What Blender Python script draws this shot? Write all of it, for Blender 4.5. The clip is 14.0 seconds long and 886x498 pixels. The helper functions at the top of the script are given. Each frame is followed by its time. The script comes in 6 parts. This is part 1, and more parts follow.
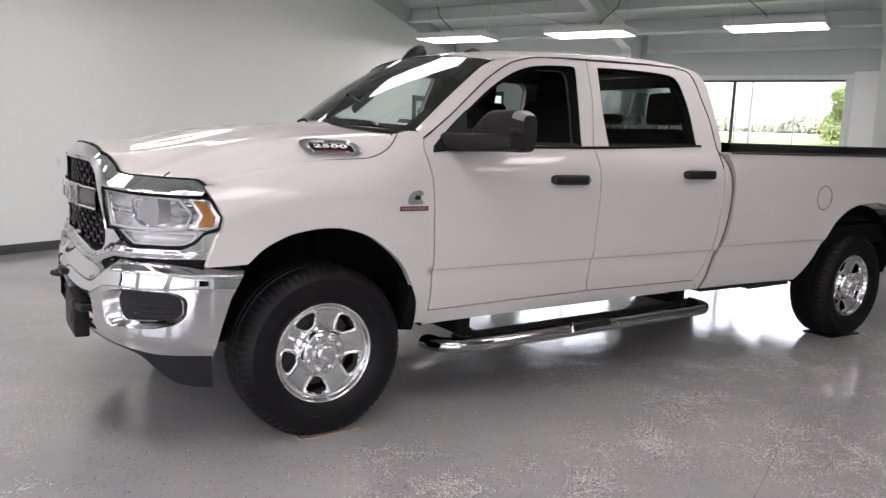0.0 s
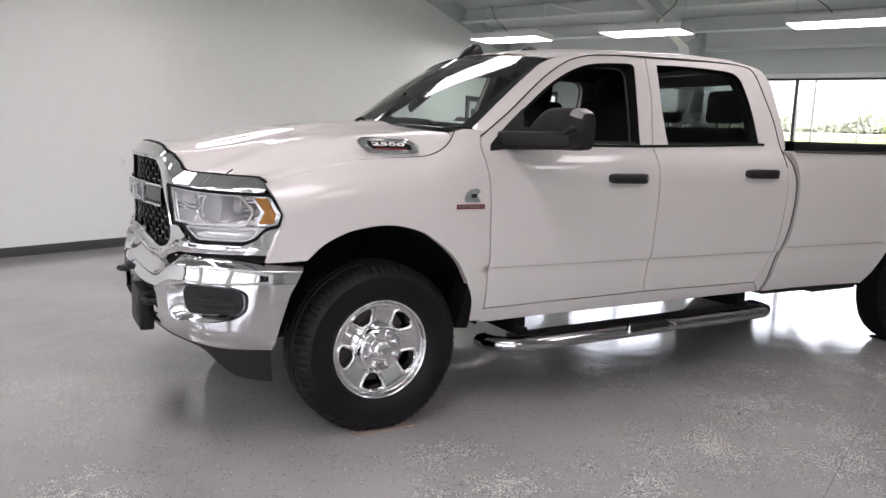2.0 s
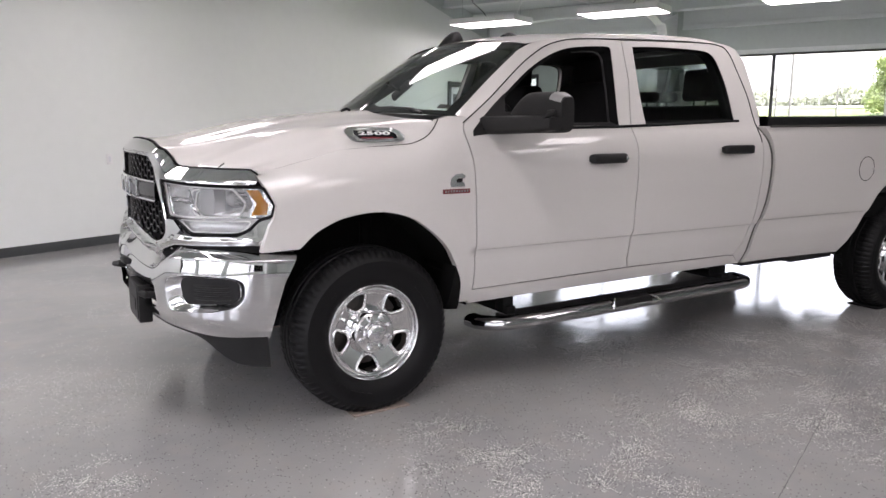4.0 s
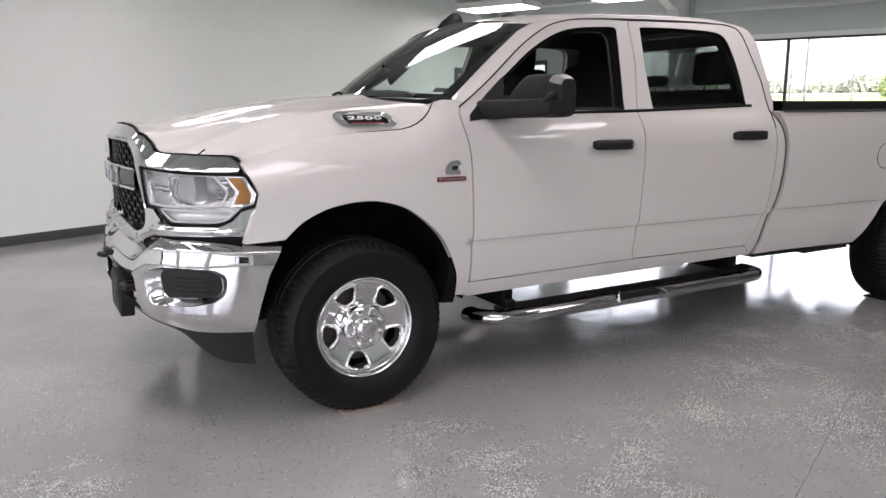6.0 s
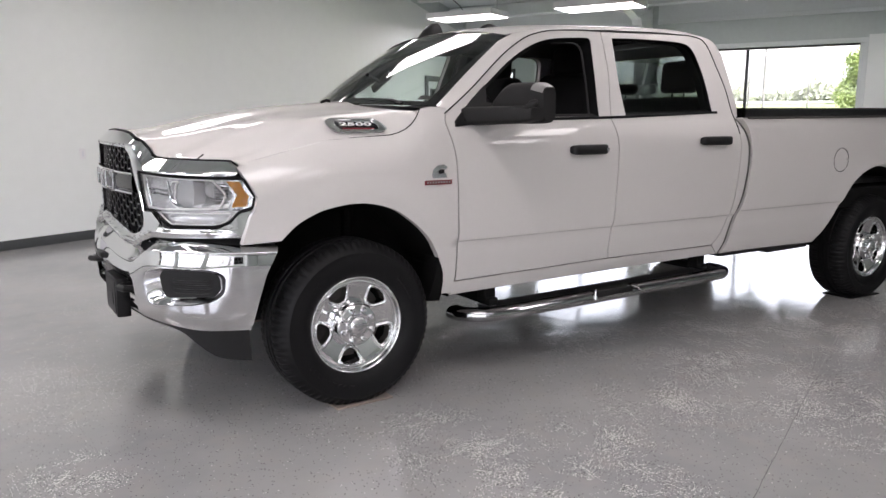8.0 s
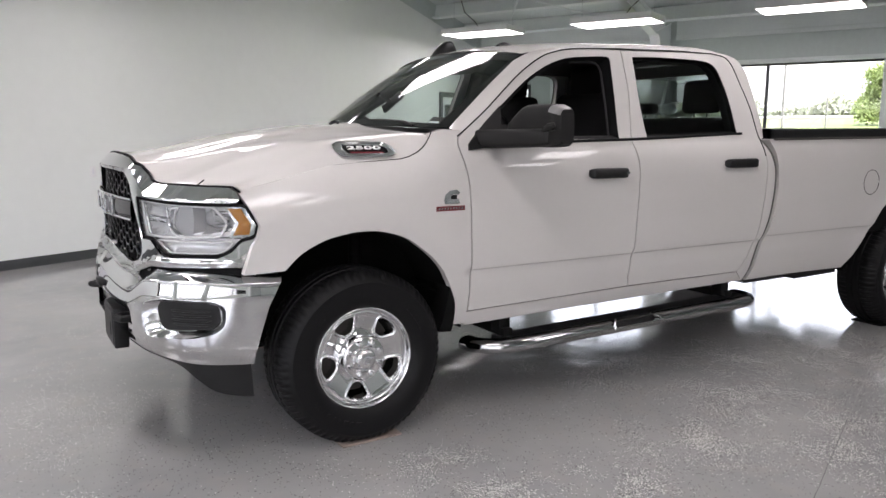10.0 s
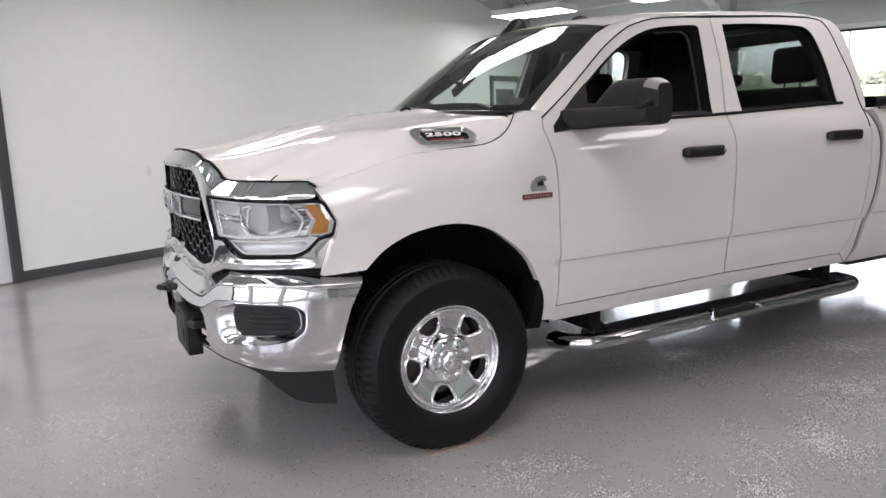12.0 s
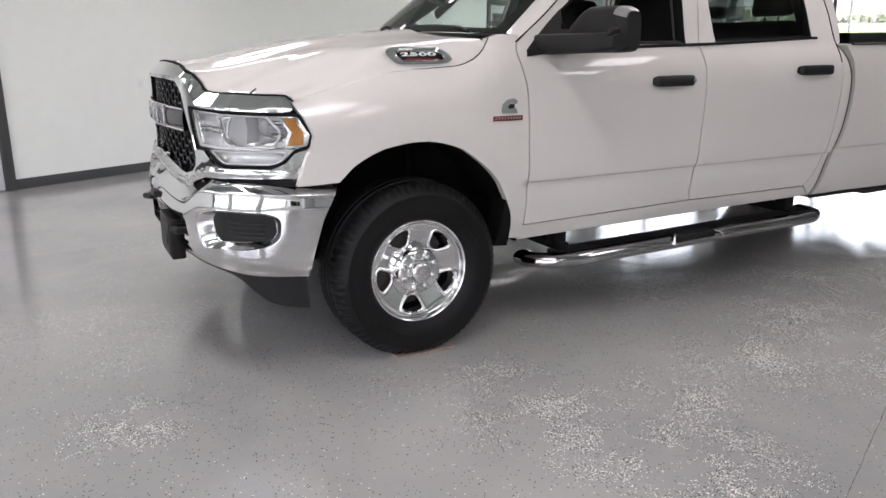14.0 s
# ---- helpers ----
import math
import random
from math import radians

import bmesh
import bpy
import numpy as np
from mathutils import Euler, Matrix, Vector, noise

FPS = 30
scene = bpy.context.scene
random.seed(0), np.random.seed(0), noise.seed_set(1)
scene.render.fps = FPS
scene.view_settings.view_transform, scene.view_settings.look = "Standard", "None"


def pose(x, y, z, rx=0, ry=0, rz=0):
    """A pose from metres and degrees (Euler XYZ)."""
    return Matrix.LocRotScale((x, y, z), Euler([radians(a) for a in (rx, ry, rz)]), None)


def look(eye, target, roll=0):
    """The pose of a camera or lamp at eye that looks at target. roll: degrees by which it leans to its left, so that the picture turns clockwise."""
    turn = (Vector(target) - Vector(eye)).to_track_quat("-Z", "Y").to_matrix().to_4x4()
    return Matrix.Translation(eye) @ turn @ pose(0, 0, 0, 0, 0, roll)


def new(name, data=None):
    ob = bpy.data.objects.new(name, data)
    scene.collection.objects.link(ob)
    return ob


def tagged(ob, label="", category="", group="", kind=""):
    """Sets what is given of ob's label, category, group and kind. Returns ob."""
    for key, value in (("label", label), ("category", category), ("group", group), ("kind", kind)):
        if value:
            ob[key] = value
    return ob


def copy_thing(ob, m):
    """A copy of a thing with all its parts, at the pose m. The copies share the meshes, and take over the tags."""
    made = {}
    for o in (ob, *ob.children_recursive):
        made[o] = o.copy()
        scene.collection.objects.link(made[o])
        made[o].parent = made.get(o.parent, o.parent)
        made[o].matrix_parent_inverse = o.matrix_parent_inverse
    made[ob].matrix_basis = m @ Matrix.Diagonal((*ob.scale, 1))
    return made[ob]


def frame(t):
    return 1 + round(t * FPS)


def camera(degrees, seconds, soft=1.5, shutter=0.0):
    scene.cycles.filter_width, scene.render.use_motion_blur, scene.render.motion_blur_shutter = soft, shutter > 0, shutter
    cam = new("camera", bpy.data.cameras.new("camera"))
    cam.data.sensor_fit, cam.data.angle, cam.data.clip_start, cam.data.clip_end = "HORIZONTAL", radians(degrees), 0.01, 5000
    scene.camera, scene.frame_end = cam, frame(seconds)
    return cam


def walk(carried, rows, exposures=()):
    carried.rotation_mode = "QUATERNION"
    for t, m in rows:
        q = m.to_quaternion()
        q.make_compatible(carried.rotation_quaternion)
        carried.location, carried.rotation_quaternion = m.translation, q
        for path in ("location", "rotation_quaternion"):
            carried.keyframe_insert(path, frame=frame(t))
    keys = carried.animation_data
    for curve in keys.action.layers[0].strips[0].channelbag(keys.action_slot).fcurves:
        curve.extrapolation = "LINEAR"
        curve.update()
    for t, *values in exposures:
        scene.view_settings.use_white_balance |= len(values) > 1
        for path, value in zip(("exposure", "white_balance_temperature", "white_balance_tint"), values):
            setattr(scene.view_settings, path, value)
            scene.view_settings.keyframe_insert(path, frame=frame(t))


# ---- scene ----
cam = camera(60.0, 14.0)
PATH = [
    (0, (-1.408, -4.064, 1.375), (-0.326, -2.407, 1.087), 2.3),
    (0.5, (-1.371, -4.038, 1.371), (-0.325, -2.356, 1.094), 2.53),
    (1, (-1.353, -4.023, 1.368), (-0.351, -2.314, 1.092), 2.7),
    (1.5, (-1.376, -4.024, 1.353), (-0.402, -2.299, 1.073), 2.47),
    (2, (-1.432, -4.055, 1.36), (-0.463, -2.33, 1.07), 2.2),
    (2.5, (-1.498, -4.136, 1.364), (-0.518, -2.419, 1.064), 1.63),
    (3, (-1.547, -4.141, 1.363), (-0.538, -2.442, 1.056), 1.08),
    (3.5, (-1.531, -4.167, 1.369), (-0.523, -2.469, 1.053), 0.51),
    (6, (-1.338, -4.038, 1.349), (-0.37, -2.325, 0.994), 0.16),
    (6.5, (-1.389, -4.056, 1.354), (-0.407, -2.35, 1.004), 0.28),
    (7, (-1.464, -4.104, 1.358), (-0.46, -2.409, 1.013), 0.29),
    (7.5, (-1.511, -4.143, 1.338), (-0.466, -2.472, 0.997), 0.17),
    (10, (-1.404, -3.982, 1.385), (-0.387, -2.286, 1.084), 0.2),
    (10.5, (-1.348, -3.933, 1.375), (-0.489, -2.154, 1.067), 0.4),
    (11, (-1.38, -3.812, 1.365), (-0.591, -2.006, 1.025), -0.7),
    (11.5, (-1.44, -3.704, 1.362), (-0.575, -1.931, 1.035), -2.0),
    (12, (-1.433, -3.685, 1.374), (-0.523, -1.936, 1.042), -2.2),
    (12.5, (-1.399, -3.76, 1.367), (-0.47, -2.02, 1.037), -1.5),
    (13, (-1.359, -3.881, 1.365), (-0.468, -2.126, 1.008), -0.4),
    (13.5, (-1.375, -3.903, 1.376), (-0.512, -2.143, 0.977), -0.6),
    (14, (-1.418, -3.89, 1.357), (-0.52, -2.179, 0.841), -0.2),
]
walk(cam, [(t, look(eye, target, roll)) for t, eye, target, roll in PATH], exposures=((0, 3.43, 6590, 23), (3, 3.45, 6580, 22.5), (7, 3.45, 6560, 21.5), (10, 3.44, 6530, 20), (11, 3.54, 6530, 20), (14, 3.51, 6530, 19.5)))

# ---- world and light ----
from mathutils.geometry import delaunay_2d_cdt

world = bpy.data.worlds.new("overcast_sky")
scene.world = world
world.use_nodes = True
wn = world.node_tree.nodes
sky = wn.new("ShaderNodeTexSky")
sky.sky_type = "NISHITA"
sky.sun_disc = False
sky.sun_elevation, sky.sun_rotation = radians(50), radians(160)
sky.air_density, sky.dust_density = 1.0, 4.0
wn["Background"].inputs["Strength"].default_value = 0.15
pale = wn.new("ShaderNodeHueSaturation")
pale.inputs["Saturation"].default_value = 0.3
world.node_tree.links.new(sky.outputs["Color"], pale.inputs["Color"])
world.node_tree.links.new(pale.outputs["Color"], wn["Background"].inputs["Color"])
sun_data = bpy.data.lights.new("sun", "SUN")
sun_data.energy, sun_data.angle, sun_data.color = 0.7, radians(15), (1.0, 0.97, 0.92)
sun = new("sun", sun_data)
sun.matrix_world = look((0, 0, 30), (4.0, 11.0, 0.0))

# ---- materials ----


def mat(name, color, rough=0.5, metal=0.0, vary=0.0, scale=6.0, bump=0.0, bscale=60.0, coat=0.0, spec=0.5, emit=0.0, trans=0.0, rvary=0.0):
    """A node material: base colour with blotches at two scales, uneven gloss and fine relief."""
    m = bpy.data.materials.new(name)
    m.use_nodes = True
    nt = m.node_tree
    b = nt.nodes["Principled BSDF"]
    b.inputs["Base Color"].default_value = (*color, 1)
    b.inputs["Roughness"].default_value = rough
    b.inputs["Metallic"].default_value = metal
    b.inputs["Coat Weight"].default_value = coat
    b.inputs["Coat Roughness"].default_value = 0.045
    b.inputs["Specular IOR Level"].default_value = spec
    b.inputs["Transmission Weight"].default_value = trans
    if emit:
        b.inputs["Emission Color"].default_value = (*color, 1)
        b.inputs["Emission Strength"].default_value = emit
    tc = nt.nodes.new("ShaderNodeTexCoord")
    if vary or rvary:
        n1 = nt.nodes.new("ShaderNodeTexNoise")
        n1.inputs["Scale"].default_value, n1.inputs["Detail"].default_value = scale, 6
        n2 = nt.nodes.new("ShaderNodeTexNoise")
        n2.inputs["Scale"].default_value, n2.inputs["Detail"].default_value = scale * 13, 3
        for n in (n1, n2):
            nt.links.new(tc.outputs["Object"], n.inputs["Vector"])
        add = nt.nodes.new("ShaderNodeMath")
        add.operation = "ADD"
        nt.links.new(n1.outputs["Fac"], add.inputs[0])
        nt.links.new(n2.outputs["Fac"], add.inputs[1])
        if vary:
            r = nt.nodes.new("ShaderNodeMapRange")
            r.inputs["From Min"].default_value, r.inputs["From Max"].default_value = 0.6, 1.4
            r.inputs["To Min"].default_value, r.inputs["To Max"].default_value = 1 - vary, 1 + vary
            nt.links.new(add.outputs[0], r.inputs["Value"])
            mul = nt.nodes.new("ShaderNodeVectorMath")
            mul.operation = "SCALE"
            mul.inputs[0].default_value = color
            nt.links.new(r.outputs[0], mul.inputs["Scale"])
            nt.links.new(mul.outputs[0], b.inputs["Base Color"])
        if rvary:
            r2 = nt.nodes.new("ShaderNodeMapRange")
            r2.inputs["From Min"].default_value, r2.inputs["From Max"].default_value = 0.6, 1.4
            r2.inputs["To Min"].default_value, r2.inputs["To Max"].default_value = max(0.02, rough - rvary), rough + rvary
            nt.links.new(add.outputs[0], r2.inputs["Value"])
            nt.links.new(r2.outputs[0], b.inputs["Roughness"])
    if bump:
        n3 = nt.nodes.new("ShaderNodeTexNoise")
        n3.inputs["Scale"].default_value, n3.inputs["Detail"].default_value = bscale, 4
        nt.links.new(tc.outputs["Object"], n3.inputs["Vector"])
        bp = nt.nodes.new("ShaderNodeBump")
        bp.inputs["Strength"].default_value, bp.inputs["Distance"].default_value = 1.0, bump
        nt.links.new(n3.outputs["Fac"], bp.inputs["Height"])
        nt.links.new(bp.outputs["Normal"], b.inputs["Normal"])
    return m


def floor_material():
    """Grey epoxy with scattered white and dark paint flakes under a glossy, slightly uneven coat."""
    m = bpy.data.materials.new("flaked_epoxy")
    m.use_nodes = True
    nt = m.node_tree
    lk = nt.links.new
    b = nt.nodes["Principled BSDF"]
    tc = nt.nodes.new("ShaderNodeTexCoord")

    def node(kind, **inputs):
        n = nt.nodes.new(kind)
        for k, v in inputs.items():
            n.inputs[k].default_value = v
        return n

    def mapped(value, a, c, lo, hi):
        r = node("ShaderNodeMapRange", **{"From Min": a, "From Max": c, "To Min": lo, "To Max": hi})
        lk(value, r.inputs["Value"])
        return r.outputs[0]

    def mixed(fac, c1, c2):
        x = nt.nodes.new("ShaderNodeMix")
        x.data_type = "RGBA"
        lk(fac, x.inputs["Factor"])
        for i, c in ((6, c1), (7, c2)):
            if hasattr(c, "is_linked"):
                lk(c, x.inputs[i])
            else:
                x.inputs[i].default_value = (*c, 1)
        return x.outputs[2]

    def mul(a, c):
        x = nt.nodes.new("ShaderNodeMath")
        x.operation = "MULTIPLY"
        lk(a, x.inputs[0])
        lk(c, x.inputs[1])
        return x.outputs[0]

    big = node("ShaderNodeTexNoise", Scale=0.55, Detail=6.0, Roughness=0.6)
    mid = node("ShaderNodeTexNoise", Scale=5.0, Detail=5.0)
    tint = node("ShaderNodeTexNoise", Scale=1.3, Detail=3.0)
    patch = node("ShaderNodeTexNoise", Scale=0.9, Detail=4.0, Roughness=0.6)
    for n in (big, mid, tint, patch):
        lk(tc.outputs["Object"], n.inputs["Vector"])
    base = mixed(mapped(big.outputs["Fac"], 0.35, 0.65, 0, 1), (0.272, 0.271, 0.274), (0.368, 0.357, 0.350))
    base = mixed(mapped(mid.outputs["Fac"], 0.5, 0.75, 0, 0.5), base, (0.355, 0.328, 0.308))
    flakes = []
    for s, lo in ((185.0, 0.44), (140.0, 0.34)):
        v = node("ShaderNodeTexVoronoi", Scale=s)
        lk(tc.outputs["Object"], v.inputs["Vector"])
        flakes.append((v, mapped(v.outputs["Distance"], lo, lo + 0.05, 1, 0)))
    # drifts where more flakes fell
    drift = None
    for u, v, r in ((-0.58, -1.62, 0.30), (-0.60, -1.95, 0.30), (-0.57, -2.28, 0.30), (0.47, -2.12, 0.34), (1.18, -2.19, 0.45), (1.91, -2.04, 0.50), (0.88, -2.87, 0.55), (1.20, -1.25, 0.40), (2.4, -2.6, 0.7), (-0.10, -1.98, 0.25), (-1.6, -0.45, 0.22), (-0.40, -1.30, 0.2), (3.2, -3.4, 0.9)):
        d = nt.nodes.new("ShaderNodeVectorMath")
        d.operation = "DISTANCE"
        d.inputs[1].default_value = (u, v, 0)
        lk(tc.outputs["Object"], d.inputs[0])
        w = mapped(d.outputs["Value"], r * 0.15, r * 1.25, 1, 0)
        if drift is None:
            drift = w
        else:
            x = nt.nodes.new("ShaderNodeMath")
            x.operation = "MAXIMUM"
            lk(drift, x.inputs[0])
            lk(w, x.inputs[1])
            drift = x.outputs[0]
    torn = node("ShaderNodeTexNoise", Scale=4.0, Detail=5.0, Roughness=0.7)
    lk(tc.outputs["Object"], torn.inputs["Vector"])
    drift = mul(drift, mapped(torn.outputs["Fac"], 0.44, 0.58, 0.0, 1.25))
    some = mapped(patch.outputs["Fac"], 0.50, 0.72, 0.008, 0.20)
    most = nt.nodes.new("ShaderNodeMath")
    most.operation = "MAXIMUM"
    lk(drift, most.inputs[0])
    lk(some, most.inputs[1])
    dens = most.outputs[0]
    sep = nt.nodes.new("ShaderNodeSeparateColor")
    lk(flakes[0][0].outputs["Color"], sep.inputs[0])
    cut = nt.nodes.new("ShaderNodeMath")
    cut.operation = "LESS_THAN"
    lk(sep.outputs[0], cut.inputs[0])
    keep = nt.nodes.new("ShaderNodeMath")
    keep.operation = "MULTIPLY"
    lk(dens, keep.inputs[0])
    keep.inputs[1].default_value = 0.6
    lk(keep.outputs[0], cut.inputs[1])
    white = mul(flakes[0][1], cut.outputs[0])
    base = mixed(white, base, (0.90, 0.87, 0.83))
    sep2 = nt.nodes.new("ShaderNodeSeparateColor")
    lk(flakes[1][0].outputs["Color"], sep2.inputs[0])
    cut2 = nt.nodes.new("ShaderNodeMath")
    cut2.operation = "LESS_THAN"
    lk(sep2.outputs[1], cut2.inputs[0])
    lk(mapped(dens, 0.0, 0.8, 0.05, 0.7), cut2.inputs[1])
    base = mixed(mul(flakes[1][1], cut2.outputs[0]), base, (0.035, 0.033, 0.033))
    lk(base, b.inputs["Base Color"])
    lk(mapped(mid.outputs["Fac"], 0.3, 0.7, 0.065, 0.16), b.inputs["Roughness"])
    wav = node("ShaderNodeTexNoise", Scale=11.0, Detail=4.0)
    lk(tc.outputs["Object"], wav.inputs["Vector"])
    bp = node("ShaderNodeBump", Strength=0.5, Distance=0.0024)
    lk(wav.outputs["Fac"], bp.inputs["Height"])
    bp2 = node("ShaderNodeBump", Strength=0.6, Distance=0.0012)
    lk(white, bp2.inputs["Height"])
    lk(bp.outputs["Normal"], bp2.inputs["Normal"])
    lk(bp2.outputs["Normal"], b.inputs["Normal"])
    return m


FLOOR = floor_material()
WALL = mat("painted_wallboard", (0.825, 0.852, 0.832), 0.45, vary=0.02, scale=0.6, bump=0.0004, bscale=220)
LINER = mat("grey_green_steel_liner", (0.55, 0.605, 0.585), 0.5, vary=0.05, scale=1.2, bump=0.0006, bscale=30)
STEEL_WHITE = mat("white_painted_steel", (0.76, 0.80, 0.79), 0.4, vary=0.04, scale=2, bump=0.0005, bscale=40)
DECK = mat("roof_liner", (0.68, 0.73, 0.715), 0.55, vary=0.06, scale=1.5, bump=0.004, bscale=9)
TRIM_GREY = mat("dark_grey_trim", (0.055, 0.06, 0.062), 0.4, vary=0.08, scale=5)
DOOR_WHITE = mat("white_door_paint", (0.74, 0.75, 0.78), 0.4, vary=0.02, scale=2)
PANEL = mat("light_diffuser", (1.0, 0.99, 0.97), 0.6, emit=1.0)
HOUSING = mat("light_housing", (0.82, 0.82, 0.82), 0.45, vary=0.03)
CORD = mat("black_cord", (0.015, 0.015, 0.015), 0.6)
PAINT = mat("white_car_paint", (0.615, 0.592, 0.573), 0.5, coat=0.72, vary=0.012, scale=3, spec=0.0)
PAINT.node_tree.nodes["Principled BSDF"].inputs["Coat Roughness"].default_value = 0.012
CHROME = mat("chrome", (0.74, 0.745, 0.75), 0.03, metal=1.0, rvary=0.008, scale=3)
CHROME_SOFT = mat("bright_step_metal", (0.40, 0.40, 0.405), 0.08, metal=1.0, rvary=0.05, scale=8)
BLACK = mat("black_plastic", (0.009, 0.009, 0.0095), 0.45, vary=0.15, scale=8, bump=0.0003, bscale=400, spec=0.35)
MIRROR_BLACK = mat("grained_mirror_plastic", (0.010, 0.0098, 0.0098), 0.62, vary=0.12, scale=9, bump=0.0004, bscale=350, spec=0.3)
BLACK_GLOSS = mat("gloss_black", (0.008, 0.008, 0.009), 0.12, vary=0.1, scale=4)
SEAL = mat("dark_rubber_seal", (0.005, 0.005, 0.0055), 0.75, spec=0.15)
TYRE = mat("tyre_rubber", (0.0055, 0.0055, 0.006), 0.55, spec=0.22, vary=0.2, scale=6, bump=0.0004, bscale=200, rvary=0.1)
UNDER = mat("underbody_black", (0.005, 0.005, 0.005), 0.8, spec=0.15, vary=0.3, scale=5)
JOINT = mat("joint_filler", (0.19, 0.185, 0.18), 0.5, vary=0.3, scale=3)
GAPMAT = mat("grey_gap_seal", (0.085, 0.078, 0.072), 0.6, vary=0.1)
LEATHER = mat("black_seat_cloth", (0.006, 0.006, 0.0065), 0.75, spec=0.2, vary=0.2, scale=10, bump=0.0004, bscale=300)
DASH = mat("dashboard_plastic", (0.008, 0.008, 0.0085), 0.65, spec=0.25, vary=0.1, scale=6)
WOOD = mat("worn_plywood", (0.30, 0.240, 0.205), 0.7, vary=0.25, scale=9, bump=0.001, bscale=90)
AMBER = mat("amber_lens", (0.42, 0.172, 0.004), 0.3, spec=0.3)
PIPE = mat("frosted_light_pipe", (0.80, 0.80, 0.79), 0.25, coat=0.5)
RUBBER_CHANNEL = mat("worn_channel_rubber", (0.022, 0.022, 0.023), 0.6, vary=0.1)
CLEAR_GREY = mat("grey_clear_plastic", (0.20, 0.195, 0.195), 0.3, vary=0.1)
RED = mat("dark_red_badge", (0.16, 0.016, 0.022), 0.35)
SILVER = mat("silver_badge", (0.55, 0.56, 0.57), 0.25, metal=1.0)
LAMP_PALE = mat("satin_lamp_panel", (0.42, 0.42, 0.43), 0.25, metal=0.4)
LAMP_GREY = mat("lamp_reflector", (0.93, 0.93, 0.93), 0.22, metal=0.55)
PROJECTOR = mat("projector_glass", (0.42, 0.42, 0.42), 0.08)


def glass_material(name, tint, alpha, rough=0.0):
    """Thin pane: clear see-through film with a mirror-like surface."""
    m = bpy.data.materials.new(name)
    m.use_nodes = True
    nt = m.node_tree
    nt.nodes.remove(nt.nodes["Principled BSDF"])
    out = nt.nodes["Material Output"]
    tr = nt.nodes.new("ShaderNodeBsdfTransparent")
    tr.inputs["Color"].default_value = (*tint, 1)
    gl = nt.nodes.new("ShaderNodeBsdfGlossy")
    gl.inputs["Roughness"].default_value = rough
    gl.inputs["Color"].default_value = (1, 1, 1, 1)
    fr = nt.nodes.new("ShaderNodeFresnel")
    fr.inputs["IOR"].default_value = 1.5
    k = nt.nodes.new("ShaderNodeMath")
    k.operation = "MULTIPLY"
    k.inputs[1].default_value = alpha
    k.use_clamp = True
    nt.links.new(fr.outputs[0], k.inputs[0])
    mx = nt.nodes.new("ShaderNodeMixShader")
    nt.links.new(k.outputs[0], mx.inputs[0])
    nt.links.new(tr.outputs[0], mx.inputs[1])
    nt.links.new(gl.outputs[0], mx.inputs[2])
    nt.links.new(mx.outputs[0], out.inputs["Surface"])
    return m


GLASS = glass_material("clear_glass", (0.82, 0.89, 0.87), 1.2)
PRIVACY = glass_material("tinted_glass", (0.37, 0.41, 0.40), 0.5)
LENS = glass_material("lamp_lens", (0.95, 0.955, 0.96), 1.1)
PANE = glass_material("window_pane", (0.93, 0.95, 0.95), 1.0)

# ---- helpers of this scene ----


def curve(points):
    """A smooth monotone curve through (x, y) points."""
    xs = np.array([p[0] for p in points], float)
    ys = np.array([p[1] for p in points], float)
    h, d = np.diff(xs), np.diff(ys) / np.diff(xs)
    m = np.concatenate([[d[0]], np.where(d[:-1] * d[1:] > 0, (d[:-1] + d[1:]) / 2, 0), [d[-1]]])
    for i in range(len(d)):
        if d[i] == 0:
            m[i] = m[i + 1] = 0
        else:
            s = math.hypot(m[i] / d[i], m[i + 1] / d[i])
            if s > 3:
                m[i] *= 3 / s
                m[i + 1] *= 3 / s

    def f(x):
        x = min(max(x, xs[0]), xs[-1])
        i = min(int(np.searchsorted(xs, x, "right")) - 1, len(h) - 1)
        t = (x - xs[i]) / h[i]
        return float((2 * t**3 - 3 * t**2 + 1) * ys[i] + (t**3 - 2 * t**2 + t) * h[i] * m[i] + (3 * t**2 - 2 * t**3) * ys[i + 1] + (t**3 - t**2) * h[i] * m[i + 1])

    return f


def empty(name, label="", category="", group="", kind="", m=None):
    ob = new(name)
    if m is not None:
        ob.matrix_basis = m
    return tagged(ob, label, category, group, kind)


def mesh(name, verts, faces, material, parent=None, label="", smooth=True, angle=35):
    """One mesh object from points and faces."""
    me = bpy.data.meshes.new(name)
    me.from_pydata([tuple(v) for v in verts], [], faces)
    bm = bmesh.new()
    bm.from_mesh(me)
    bmesh.ops.remove_doubles(bm, verts=bm.verts, dist=1e-5)
    bmesh.ops.recalc_face_normals(bm, faces=bm.faces)
    bm.to_mesh(me)
    bm.free()
    return finish(name, me, material, parent, label, smooth, angle)


def finish(name, me, material, parent, label, smooth=True, angle=35):
    me.materials.append(material)
    if smooth:
        me.shade_smooth()
        me.set_sharp_from_angle(angle=radians(angle))
    ob = new(name, me)
    ob.parent = parent
    if label:
        ob["label"] = label
    return ob


def part(name, bm, material, parent=None, label="", smooth=True, angle=35):
    me = bpy.data.meshes.new(name)
    bmesh.ops.recalc_face_normals(bm, faces=bm.faces)
    bm.to_mesh(me)
    bm.free()
    return finish(name, me, material, parent, label, smooth, angle)


